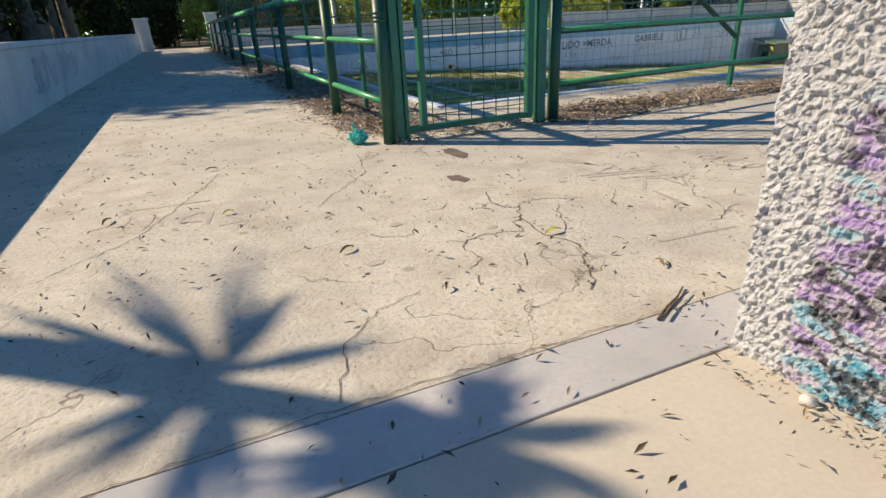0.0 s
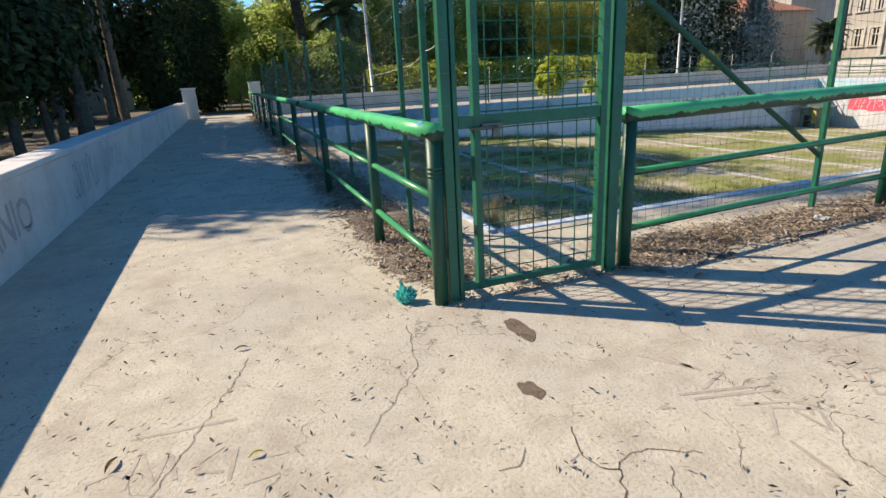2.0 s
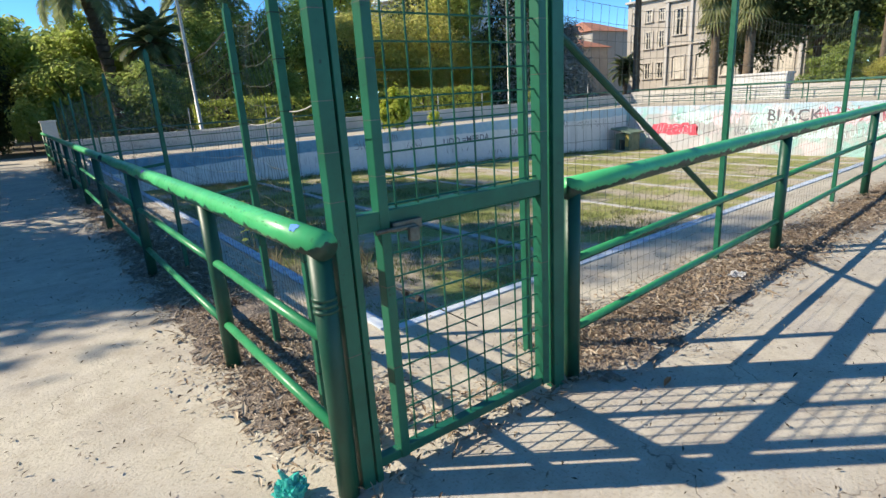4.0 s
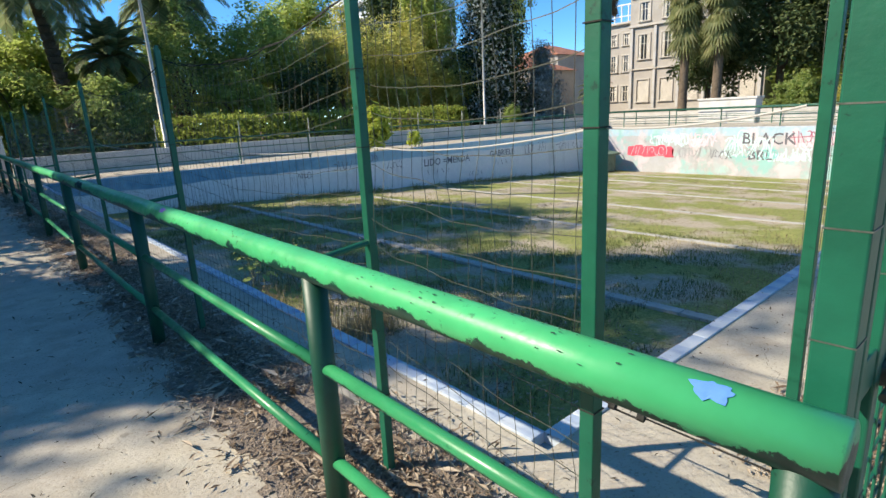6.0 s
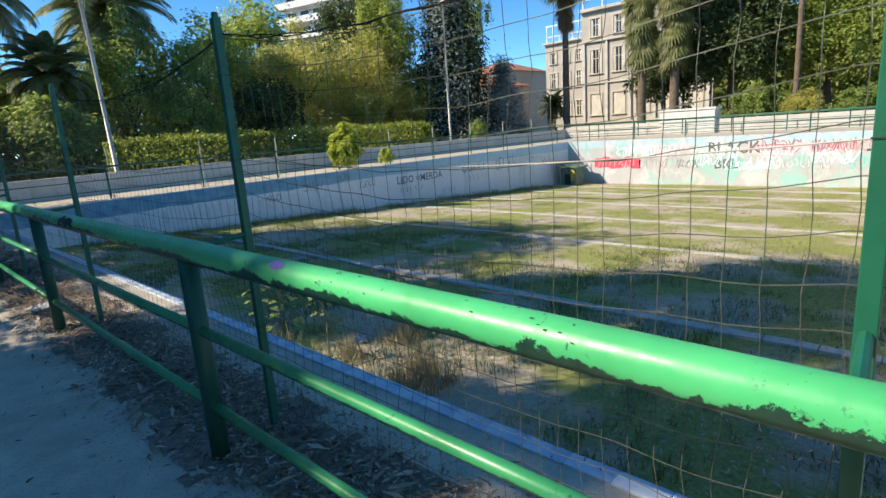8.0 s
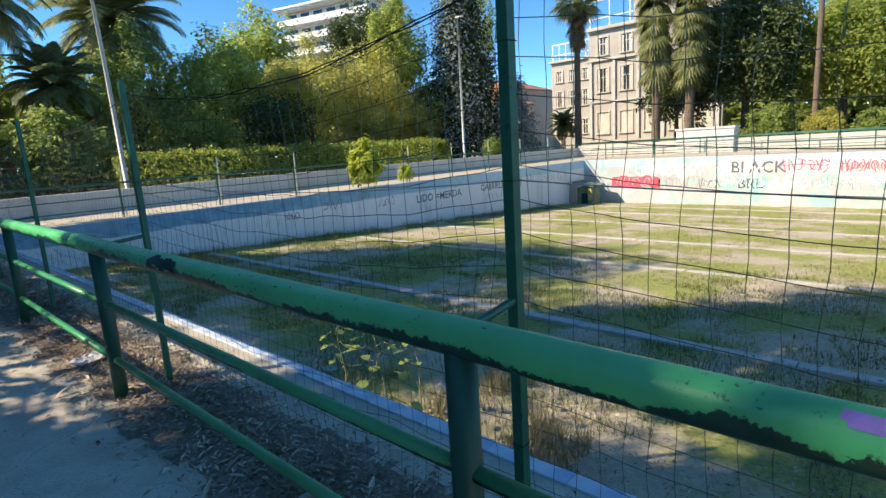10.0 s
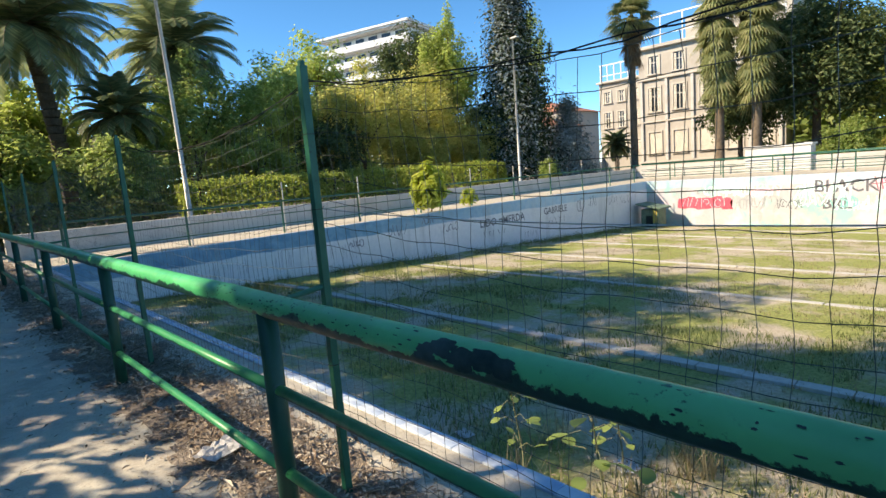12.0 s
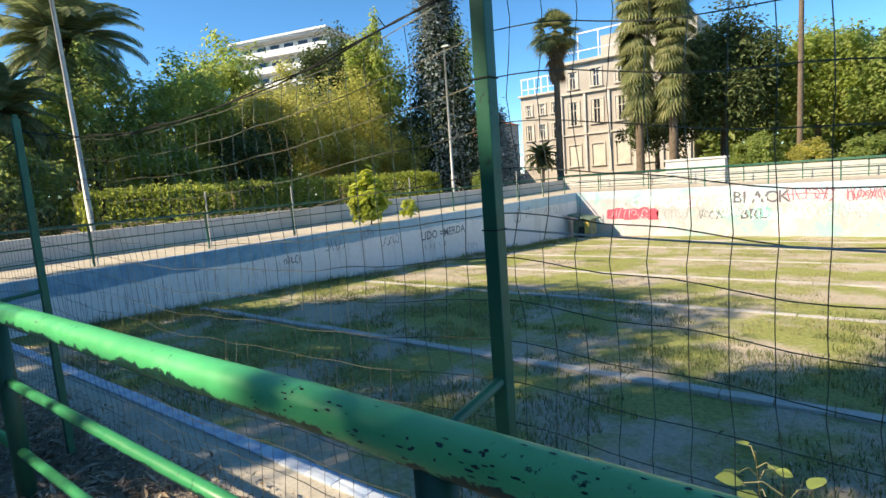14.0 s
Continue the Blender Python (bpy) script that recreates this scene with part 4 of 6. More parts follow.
tree(13.3, 35.5, 5.0, 2.6, L_LIGHT, "mid-green shrub tree against the hedge", 0.1, 0.12, 130, 44, 0.14)
tree(5.4, 31.6, 4.6, 2.2, L_GREEN, "sunlit green bush under the palms", 0.1, 0.12, 140, 42, 0.12)
tree(1.8, 34.0, 5.2, 2.4, L_LIGHT, "sunlit light green bush under the palms", 0.1, 0.13, 140, 42, 0.12)
tree(7.6, 37.5, 6.6, 2.8, L_LIGHT, "light green tree behind the palms", 0.1, 0.15, 150, 42, 0.16)
tree(3.6, 43.0, 8.6, 4.2, L_LIGHT, "light feathery tree beyond the path", 0.12, 0.2, 180, 40, 0.25)
tree(-2.0, 46.0, 9.5, 4.5, L_LIGHT, "light feathery tree beyond the path", 0.1, 0.22, 180, 40, 0.25)
tree(26.0, 50.0, 15.2, 4.6, L_LIGHT, "pale willow-like tree showing over the others", 0.15, 0.22, 200, 40, 0.3)
tree(30.5, 36.5, 14.2, 2.6, L_LIGHT, "tall bright green tree next to the conifer", 0.25, 0.15, 190, 42, 0.25)
tree(30.5, 41.0, 14.6, 3.6, L_MID, "grey-green tree behind the yellow trees", 0.3, 0.18, 160, 42, 0.25)
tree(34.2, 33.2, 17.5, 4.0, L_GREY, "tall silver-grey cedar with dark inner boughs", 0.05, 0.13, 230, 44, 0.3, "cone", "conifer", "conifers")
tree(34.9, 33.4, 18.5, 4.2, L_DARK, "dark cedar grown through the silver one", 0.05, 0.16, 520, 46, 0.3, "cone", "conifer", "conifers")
tree(37.6, 30.2, 6.6, 2.7, L_GREY, "small silver-blue spruce at the terrace corner", 0.04, 0.13, 260, 40, 0.12, "cone", "conifer", "conifers")
tree(39.5, 35.0, 15.5, 1.7, L_GREEN, "thin tall pine with sparse boughs", 0.3, 0.14, 70, 40, 0.16, name="pine", lump=0.8)
# right of the building
tree(49.0, 15.6, 14.0, 5.2, L_MID, "large dark magnolia beside the building", 0.08, 0.19, 300, 46, 0.4)
tree(47.5, 20.5, 9.0, 3.0, L_MID, "dark tree behind the shaggy palms", 0.1, 0.17, 170, 44, 0.25)
tree(52.0, 9.5, 12.5, 4.4, L_LIGHT, "yellowing broadleaf tree beyond the terrace", 0.12, 0.19, 240, 44, 0.3)
tree(49.0, 3.5, 11.0, 4.2, L_GREEN, "mid-green broadleaf tree beyond the terrace", 0.12, 0.19, 220, 44, 0.3)
tree(50.0, -4.0, 12.0, 4.6, L_GREEN, "mid-green broadleaf tree beyond the terrace", 0.12, 0.2, 200, 44, 0.3)
tree(43.6, 12.6, 3.3, 1.9, L_GREEN, "rounded grey-green shrub on the terrace", 0.05, 0.1, 120, 44, 0.08, name="shrub", group="shrubs", category="shrub")
tree(43.4, 9.4, 2.6, 1.6, L_YELLOW, "yellow-green shrub on the terrace", 0.05, 0.1, 100, 44, 0.08, name="shrub", group="shrubs", category="shrub")
tree(43.2, 6.2, 2.8, 1.7, L_GREEN, "rounded green shrub on the terrace", 0.05, 0.1, 100, 44, 0.08, name="shrub", group="shrubs", category="shrub")

date_palm(4.5, 37.5, 10.1, 4.3, "large date palm with a thick dark trunk", 0.37, 66, -0.75)
date_palm(11.4, 41.0, 10.4, 4.6, "large date palm with arching fronds", 0.36, 72)
date_palm(6.3, 34.0, 5.5, 2.4, "smaller date palm in shade", 0.25, 50)
date_palm(46.5, 30.8, 3.0, 1.9, "young dark date palm before the building", 0.22, 40)
fan_palm(43.0, 27.3, 13.2, 1.9, "tall slim fan palm with a russet dead skirt", 3.0, 0.27, 62)
fan_palm(43.0, 20.5, 14.4, 1.75, "shaggy fan palm with a long hanging skirt", 7.4, 0.3, 66)
fan_palm(43.4, 18.1, 14.2, 1.75, "shaggy fan palm with a long hanging skirt", 7.8, 0.32, 66)
fan_palm(44.0, 10.1, 17.0, 2.1, "very tall fan palm with a bare trunk", 2.0, 0.17, 40)

# plants on the pool coping
tree(14.7, 22.3, 2.1, 0.8, L_SAP, "bright yellow-green ailanthus sapling on the pool edge", 0.02, 0.13, 50, 24, 0.03, name="sapling", group="saplings", category="sapling", long=1.5)
tree(17.2, 22.4, 1.05, 0.42, L_SAP, "small yellow-green sapling on the pool edge", 0.02, 0.08, 20, 14, 0.02, name="sapling", group="saplings", category="sapling", long=1.5)
tree(30.0, 26.9, 2.3, 0.8, L_GREEN, "green shrub behind the far parapet", 0.05, 0.08, 70, 40, 0.05, name="shrub", group="shrubs", category="shrub")


def far_woods(name, place, n, leaf, material, label):
    """Distant mass of leaves; place(u, v, w) -> position for numbers 0..1."""
    u = rng.uniform(0, 1, (n, 3))
    p = np.array([place(*q) for q in u])
    nr = unit(rng.normal(size=(n, 3)) + np.array([-0.4, -0.6, 0.6]))
    ob = new(name, leaf_cards(name, p, nr, rng.uniform(0.6, 1.4, n) * leaf, material))
    return tagged(ob, label, "woods", "", "stuff")


def top_at(s, base):
    return base * (0.8 + 0.35 * noise.noise((s * 0.13, 1.7, 0)) + 0.18 * noise.noise((s * 0.5, 4.1, 0)))


far_woods("far_trees", lambda u, v, w: ((-30 + 84 * u), 56 + 5 * w + 2 * noise.noise((u * 20, v * 3, 0)), v * top_at(u * 84, 10.5)), 36000, 0.34, L_GREEN, "distant mass of green park trees")
far_woods("far_trees", lambda u, v, w: (-19 - 4 * w, -25 + 85 * u, v * top_at(u * 85 + 40, 11.5)), 26000, 0.45, L_DARK, "dark mass of trees behind the garden")
far_woods("far_trees", lambda u, v, w: (60 + 6 * w, -40 + 60 * u, v * top_at(u * 60 + 90, 12)), 24000, 0.5, L_GREEN, "distant trees right of the building")


# ---- buildings ----
M_FACADE = mottled("cream_stone_facade", (0.41, 0.375, 0.33), (0.49, 0.455, 0.40), (0.34, 0.305, 0.265), 3.0, 0.25, 0.9, 0.3, 0.02)
M_TRIM = mottled("pale_stone_trim", (0.50, 0.46, 0.40), (0.56, 0.52, 0.46), (0.40, 0.36, 0.31), 4.0, 0.4, 0.9, 0.3, 0.01)
M_WHITEFRAME = mottled("white_painted_steel", (0.72, 0.74, 0.76), (0.8, 0.81, 0.82), None, 8, 1, 0.5)
M_SHUTTER = mottled("cream_roller_shutter", (0.62, 0.57, 0.48), (0.7, 0.65, 0.56), None, 10, 1, 0.7)
M_ROOFTILE = mottled("faded_terracotta_roof", (0.38, 0.16, 0.10), (0.48, 0.23, 0.15), None, 6, 0.8, 0.9)
M_GLASS, _n, _l, _b = shader("dark_window_glass", 0.06, 0, 0.6)
_b.inputs["Base Color"].default_value = (0.03, 0.035, 0.04, 1)


def building_window(parent, y, z, w, h, closed=False, tall=False):
    """A window in a facade that faces -x: recess, frame, pane or shutter, sill."""
    f = bmesh.new()
    for a, b, c, d in ((-w / 2 - 0.14, -w / 2, 0, h), (w / 2, w / 2 + 0.14, 0, h), (-w / 2 - 0.14, w / 2 + 0.14, h, h + 0.16)):
        add_box(f, -0.10, a, c, 0.12, b, d)
    win = part("window", f, M_TRIM, parent)
    win.location = (0, y, z)
    part("sill", box(-0.2, -w / 2 - 0.2, -0.12, 0.1, w / 2 + 0.2, 0.0), M_TRIM, win)
    if closed:
        s = bmesh.new()
        k = 0
        while k * 0.12 < h:
            add_box(s, 0.02, -w / 2, k * 0.12, 0.06, w / 2, min(h, k * 0.12 + 0.105))
            k += 1
        part("shutter", s, M_SHUTTER, win)
    else:
        part("pane", box(0.06, -w / 2, 0, 0.09, w / 2, h), M_GLASS, win)
        fr = bmesh.new()
        for a in (-w / 2, -0.04, w / 2 - 0.08):
            add_box(fr, 0.0, a, 0, 0.055, a + 0.08, h)
        add_box(fr, -0.002, -w / 2, h * 0.62, 0.05, w / 2, h * 0.62 + 0.07)
        part("window_frame", fr, M_SHUTTER, win)
        for a in (-w / 2 + 0.02, w / 2 - 0.02 - w * 0.24):
            s = bmesh.new()
            for k in range(int(h / 0.16)):
                add_box(s, -0.03, a, 0.02 + k * 0.16, -0.004, a + w * 0.24, 0.15 + k * 0.16)
            part("shutter", s, M_SHUTTER, win)


def facade_with_holes(x0, depth, y0, y1, z0, z1, holes):
    """A wall with real openings, cut in a grid at the holes' edges."""
    ys = sorted({y0, y1, *[v for h in holes for v in (h[0], h[1])]})
    zs = sorted({z0, z1, *[v for h in holes for v in (h[2], h[3])]})
    bm = bmesh.new()
    for a, b in zip(ys, ys[1:]):
        for c, d in zip(zs, zs[1:]):
            my, mz = (a + b) / 2, (c + d) / 2
            if not any(h[0] < my < h[1] and h[2] < mz < h[3] for h in holes):
                add_box(bm, x0, a, c, x0 + depth, b, d)
    bmesh.ops.remove_doubles(bm, verts=bm.verts, dist=0.001)
    return bm


pal = thing("palazzo", 60, 0, 0, "cream stone four-storey building with pilasters and roof frames", "building")
MY = (33.3, 30.5, 27.7, 24.9, 22.1)
WY = (39.7, 37.9, 36.2)
mw = [(y, 10.7, 1.2, 1.9, False) for y in MY] + [(y, 6.6, 1.35, 2.6, False) for y in MY] + [(y, 1.9, 1.4, 2.4, True) for y in MY]
ww = [(y, 8.5, 0.85, 1.25, False) for y in WY] + [(y, 5.5, 1.0, 1.8, False) for y in WY] + [(y, 2.1, 1.1, 1.7, False) for y in WY]
part("wall", facade_with_holes(0.0, 0.4, 20.4, 35.1, -0.1, 13.4, [(y - w / 2, y + w / 2, z, z + h) for y, z, w, h, _ in mw]), M_FACADE, pal)
o = part("wall", facade_with_holes(0.0, 0.4, 35.103, 40.8, -0.1, 10.8, [(y - w / 2, y + w / 2, z, z + h) for y, z, w, h, _ in ww]), M_FACADE, pal)
o.location.x = 1.2
part("back_wall", box(0.41, 20.4, -0.1, 14, 35.1, 13.39), M_FACADE, pal)
part("back_wall", box(1.62, 35.11, -0.1, 13, 40.8, 10.79), M_FACADE, pal)
for y, z, w, h, cl in mw:
    building_window(pal, y, z, w, h, cl)
for y, z, w, h, cl in ww:
    building_window(pal, y, z, w, h, cl)
    bpy.data.objects[pal.children[-1].name].location.x = 1.2
for z, h, d in ((13.4, 0.35, 0.5), (10.05, 0.22, 0.3), (5.4, 0.16, 0.2), (0.9, 0.2, 0.2)):
    part("cornice", box(-d, 20.2, z, 0.0 if z < 13 else 14, 35.2, z + h, 0.04), M_TRIM, pal)
part("cornice", box(0.8, 35.21, 10.8, 13, 41.0, 11.05, 0.04), M_TRIM, pal)
for y in (34.75, 31.9, 29.1, 26.3, 23.5, 20.8):
    part("pilaster", box(-0.22, y - 0.15, 1.12, 0.0, y + 0.15, 5.38, 0.02), M_PARAPET, pal)
    part("pilaster", box(-0.22, y - 0.15, 5.57, 0.0, y + 0.15, 10.04, 0.02), M_PARAPET, pal)
part("attic", box(3.0, 20.6, 13.76, 12, 31.0, 16.6, 0.03), M_FACADE, pal)
for x0, y0, y1, z, h in ((0.2, 20.6, 35.0, 13.75, 2.9), (1.4, 35.3, 40.7, 11.05, 1.9)):
    y = y0
    while y <= y1:
        part("roof_frame_post", box(x0, y - 0.06, z, x0 + 0.12, y + 0.06, z + h, 0.01), M_WHITEFRAME, pal)
        y += (y1 - y0) / 6
    part("roof_frame_beam", box(x0 - 0.01, y0 - 0.1, z + h, x0 + 0.13, y1 + 0.1, z + h + 0.14), M_WHITEFRAME, pal)
    part("roof_frame_beam", box(x0 - 0.01, y0 - 0.1, z + h * 0.35, x0 + 0.10, y1 + 0.1, z + h * 0.35 + 0.1), M_WHITEFRAME, pal)

# apartment block high up behind the trees
ap = thing("apartment_block", 74.5, 90, 0, "white apartment block with deep terraces behind the trees", "building", "", "", 16)
part("wall", box(0, 0, -0.1, 14, 21, 31.2), M_WHITEWALL, ap)
for k in range(4):
    z = 31.3 - 3.1 * k
    part("balcony", box(-2.0, -1.2, z, 0.0 if k else 14, 22.0, z + 0.35, 0.03), M_WHITEFRAME, ap)
    if k:
        part("railing", box(-1.95, -1.15, z + 0.35, -1.85, 21.9, z + 1.3), M_WHITEFRAME, ap)
    for i in range(6):
        part("window", box(-0.06, 1.0 + 3.4 * i, z - 2.4, 0.0, 3.2 + 3.4 * i, z - 0.5), M_GLASS, ap)
    for i in range(3):
        part("window", box(1.5 + 4 * i, -0.06, z - 2.4, 3.2 + 4 * i, 0.0, z - 0.8), M_GLASS, ap)
part("roof", box(-2.4, -1.6, 31.65, 14.4, 22.4, 32.1, 0.05), M_WHITEFRAME, ap)

# small house with a red roof behind the garden, and roofs behind the terrace
for x, y, w, h, lab in ((-11.5, 52.0, 5, 3.4, "small house with a faded red roof among trees"), (58, 49, 9, 6.4, "old house with terracotta roof beside the cream building"), (70, 54, 10, 9.0, "pink house with terracotta roof far behind the trees")):
    hs = thing("house", x, y, -0.05, lab, "house", "houses")
    part("wall", box(-w / 2, -w / 2, 0, w / 2, w / 2, h), M_FACADE, hs)
    rb = bmesh.new()
    e = w / 2 + 0.4
    vs = [rb.verts.new(p) for p in ((-e, -e, h), (e, -e, h), (e, e, h), (-e, e, h), (-e * 0.2, 0, h + 1.9), (e * 0.2, 0, h + 1.9))]
    for f in ((0, 1, 5, 4), (1, 2, 5), (2, 3, 4, 5), (3, 0, 4), (3, 2, 1, 0)):
        rb.faces.new([vs[i] for i in f])
    part("roof", rb, M_ROOFTILE, hs)
    for i in (-1, 0, 1):
        part("window", box(-w / 2 - 0.04, i * w / 3.4 - 0.5, h * 0.45, -w / 2, i * w / 3.4 + 0.5, h * 0.45 + 1.5), M_GLASS, hs)


# ---- beds of soil and litter ----
def bed(x0, y0, x1, y1, seed):
    """A thin skin of soil with a frayed outline; cells drop out towards the edges."""
    bm = bmesh.new()
    nx, ny = max(6, int((x1 - x0) / 0.055)), max(6, int((y1 - y0) / 0.055))
    verts = {}

    def vert(i, j):
        if (i, j) not in verts:
            x, y = x0 + (x1 - x0) * i / nx, y0 + (y1 - y0) * j / ny
            z = 0.004 + 0.014 * max(0.0, noise.noise((x * 3, y * 3, seed))) + 0.008 * noise.noise((x * 13, y * 13, seed))
            verts[(i, j)] = bm.verts.new((x + 0.025 * noise.noise((x * 9, y * 9, seed)), y + 0.025 * noise.noise((x * 8, y * 8, seed + 3)), z))
        return verts[(i, j)]

    for i in range(nx):
        for j in range(ny):
            x, y = x0 + (x1 - x0) * (i + 0.5) / nx, y0 + (y1 - y0) * (j + 0.5) / ny
            e = min(x - x0, x1 - x, y - y0, y1 - y)
            if e > 0.16 + 0.2 * noise.noise((x * 1.7, y * 1.7, seed)) + 0.1 * noise.noise((x * 6, y * 6, seed)) + 0.05 * noise.noise((x * 17, y * 17, seed)):
                bm.faces.new((vert(i, j), vert(i + 1, j), vert(i + 1, j + 1), vert(i, j + 1)))
    return bm


structure("soil_bed_1", bed(-0.3, 0.3, 0.74, 26.5, 1.0), M_SOIL, "strip of bare soil and litter under the railing", "ground")
structure("soil_bed_2", bed(1.4, -0.24, 20.0, 0.62, 4.0), M_SOIL, "strip of bare soil and litter before the pool", "ground")


def litter(name, n, xs, ys, size, z, material, label, long=1.7, thin=None):
    x, y = rng.uniform(*xs, n), rng.uniform(*ys, n)
    if thin:
        # thickest along the middle of a strip that runs along x or y
        if thin == "y":
            x = np.clip(rng.normal(sum(xs) / 2, (xs[1] - xs[0]) * 0.24, n), xs[0] - 0.2, xs[1] + 0.1)
        else:
            y = np.clip(rng.normal(sum(ys) / 2, (ys[1] - ys[0]) * 0.24, n), ys[0] - 0.2, ys[1] + 0.1)
    keep = np.array([noise.noise((a * 1.4, b * 1.4, 3)) for a, b in zip(x, y)]) > -0.5
    x, y = x[keep], y[keep]
    k = len(x)
    base = floor_z(x) + 0.03 if z < -1 else z
    p = np.stack([x, y, base + rng.uniform(0.0, 0.02, k)], 1)
    nr = unit(rng.normal(size=(k, 3)) * 0.35 + np.array([0, 0, 1.0]))
    ob = new(name, leaf_cards(name, p, nr, rng.uniform(0.35, 1.0, k) ** 1.8 * 1.7 * size, material, long, 0.3))
    return tagged(ob, label, "leaf litter", "", "stuff")


litter("leaf_litter", 30000, (-0.22, 0.72), (0.25, 13.0), 0.0108, 0.012, L_LITTER, "scattered dry brown and pale leaves along the railing", 1.7, "y")
litter("leaf_litter", 6000, (-0.35, 0.6), (13.0, 26.0), 0.02, 0.012, L_LITTER, "scattered dry leaves along the far railing", 1.7, "y")
litter("leaf_litter", 24000, (1.45, 9.0), (-0.22, 0.6), 0.0098, 0.012, L_LITTER, "dry leaves and chips gathered before the pool", 1.7, "x")
litter("leaf_litter", 1300, (-0.2, 0.7), (0.3, 13.0), 0.021, 0.016, L_LITTER, "long curled dry leaves along the railing", 2.6, "y")
litter("leaf_litter", 260, (1.45, 6.0), (-0.2, 0.6), 0.018, 0.016, L_LITTER, "long curled dry leaves before the pool", 2.6, "x")
litter("leaf_litter", 600, (0.0, 1.5), (-0.12, 0.3), 0.014, 0.012, L_LITTER, "dry leaves gathered under the gate")
litter("leaf_crumbs", 5200, (-2.6, 5.0), (-4.0, 4.5), 0.0066, 0.004, L_CRUMB, "tiny leaf crumbs and twigs strewn over the pavement", 1.9)
litter("leaf_crumbs", 240, (-2.4, 3.0), (-2.9, 2.5), 0.0072, 0.004, L_CRUMB, "small dark leaves strewn over the pavement", 2.2)
litter("leaf_crumbs", 500, (-2.9, 0.0), (4.5, 14.0), 0.010, 0.004, L_CRUMB, "tiny leaf crumbs on the shaded path", 1.9)
litter("pool_litter", 7000, (1.2, 5.6), (1.5, 8.0), 0.013, -1.25, L_LITTER, "dry leaves and chips blown onto the pool floor")


# ---- grass on the pool floor ----
def blades(name, n, xs, ys, length, material, label, thr, seed):
    x, y = rng.uniform(*xs, n), rng.uniform(*ys, n)
    keep = np.array([noise.noise((a * 0.55, b * 0.55, seed)) + 0.5 * noise.noise((a * 2.2, b * 2.2, seed)) for a, b in zip(x, y)]) > thr
    x, y = x[keep], y[keep]
    k = len(x)
    z = floor_z(x) - 0.01
    ang = rng.uniform(0, 2 * np.pi, k)
    ln = rng.uniform(0.5, 1.5, k) * length
    dx, dy = np.cos(ang), np.sin(ang)
    w = 0.006 + 0.004 * rng.uniform(0, 1, k)
    lean = rng.uniform(0.15, 0.9, k) * ln
    v = np.stack([np.stack([x - dy * w, y + dx * w, z], 1), np.stack([x + dy * w, y - dx * w, z], 1), np.stack([x + dx * lean, y + dy * lean, z + ln], 1)], 1).reshape(-1, 3)
    me = bpy.data.meshes.new(name)
    me.from_pydata(v.tolist(), [], (np.arange(k * 3).reshape(-1, 3)).tolist())
    me.materials.append(material)
    return tagged(new(name, me), label, "grass", "", "stuff")


blades("grass", 90000, (PX0, 13.0), (PY0, PY1), 0.085, L_GRASS, "uneven green grass growing in the drained pool", 0.0, 2.0)
blades("grass", 46000, (13.0, PX1), (PY0, PY1), 0.06, L_STRAW, "thin yellowing grass in the deep end", -0.1, 6.0)
blades("dry_grass", 40000, (PX0, 14.0), (PY0, PY1), 0.075, L_STRAW, "dry straw among the grass", 0.05, 9.0)
blades("tall_grass", 5000, (PX0 + 0.3, 4.0), (5.5, 8.5), 0.3, L_STRAW, "tall dry stalks against the pool wall", 0.15, 11.0)
blades("tall_grass", 7000, (3.0, 30.0), (20.6, PY1), 0.22, L_GRASS, "longer grass along the shaded pool wall", 0.0, 13.0)

# ---- coping tiles along the pool edge ----
cop = tagged(new("pool_coping", finish("pool_coping", box(PX1 - 0.003, PY0 - 0.11, -0.05, PX1 + 0.10, PY1 + 0.10, 0.012, 0.006), M_TILE)), "pale blue and white tiled pool edge", "coping", "", "structure")
TILE = finish("tile", box(-0.052, -0.119, -0.05, 0.052, 0.119, 0.014, 0.004), M_TILE)


def lay(x, y, turn):
    o = new("tile", TILE)
    o.parent = cop
    o.matrix_basis = pose(x, y, random.uniform(-0.002, 0.002), random.uniform(-0.3, 0.3), random.uniform(-0.4, 0.4), turn + random.uniform(-0.8, 0.8))


k = PY0
while k < PY1:
    lay(PX0 - 0.048, k + 0.12, 0)
    k += 0.24
k = PX0
while k < PX1 - 0.2:
    if k < 14:
        lay(k + 0.12, PY0 - 0.048, 90)
    k += 0.24
bm = box(14.25, PY0 - 0.1, -0.05, PX1 - 0.004, PY0, 0.012, 0.0035)
add_box(bm, PX0 - 0.1, PY1 + 0.0, -0.011, PX1 - 0.004, PY1 + 0.1, 0.014, 0.0035)
part("far_edge", bm, M_TILE, cop, "continuous pale pool edge", "stuff")

# ---- lamp poles ----
M_POLE = mottled("galvanised_pole", (0.42, 0.43, 0.42), (0.54, 0.54, 0.52), (0.3, 0.3, 0.28), 12, 1.0, 0.5, 0.2, 0.003, 0.3)
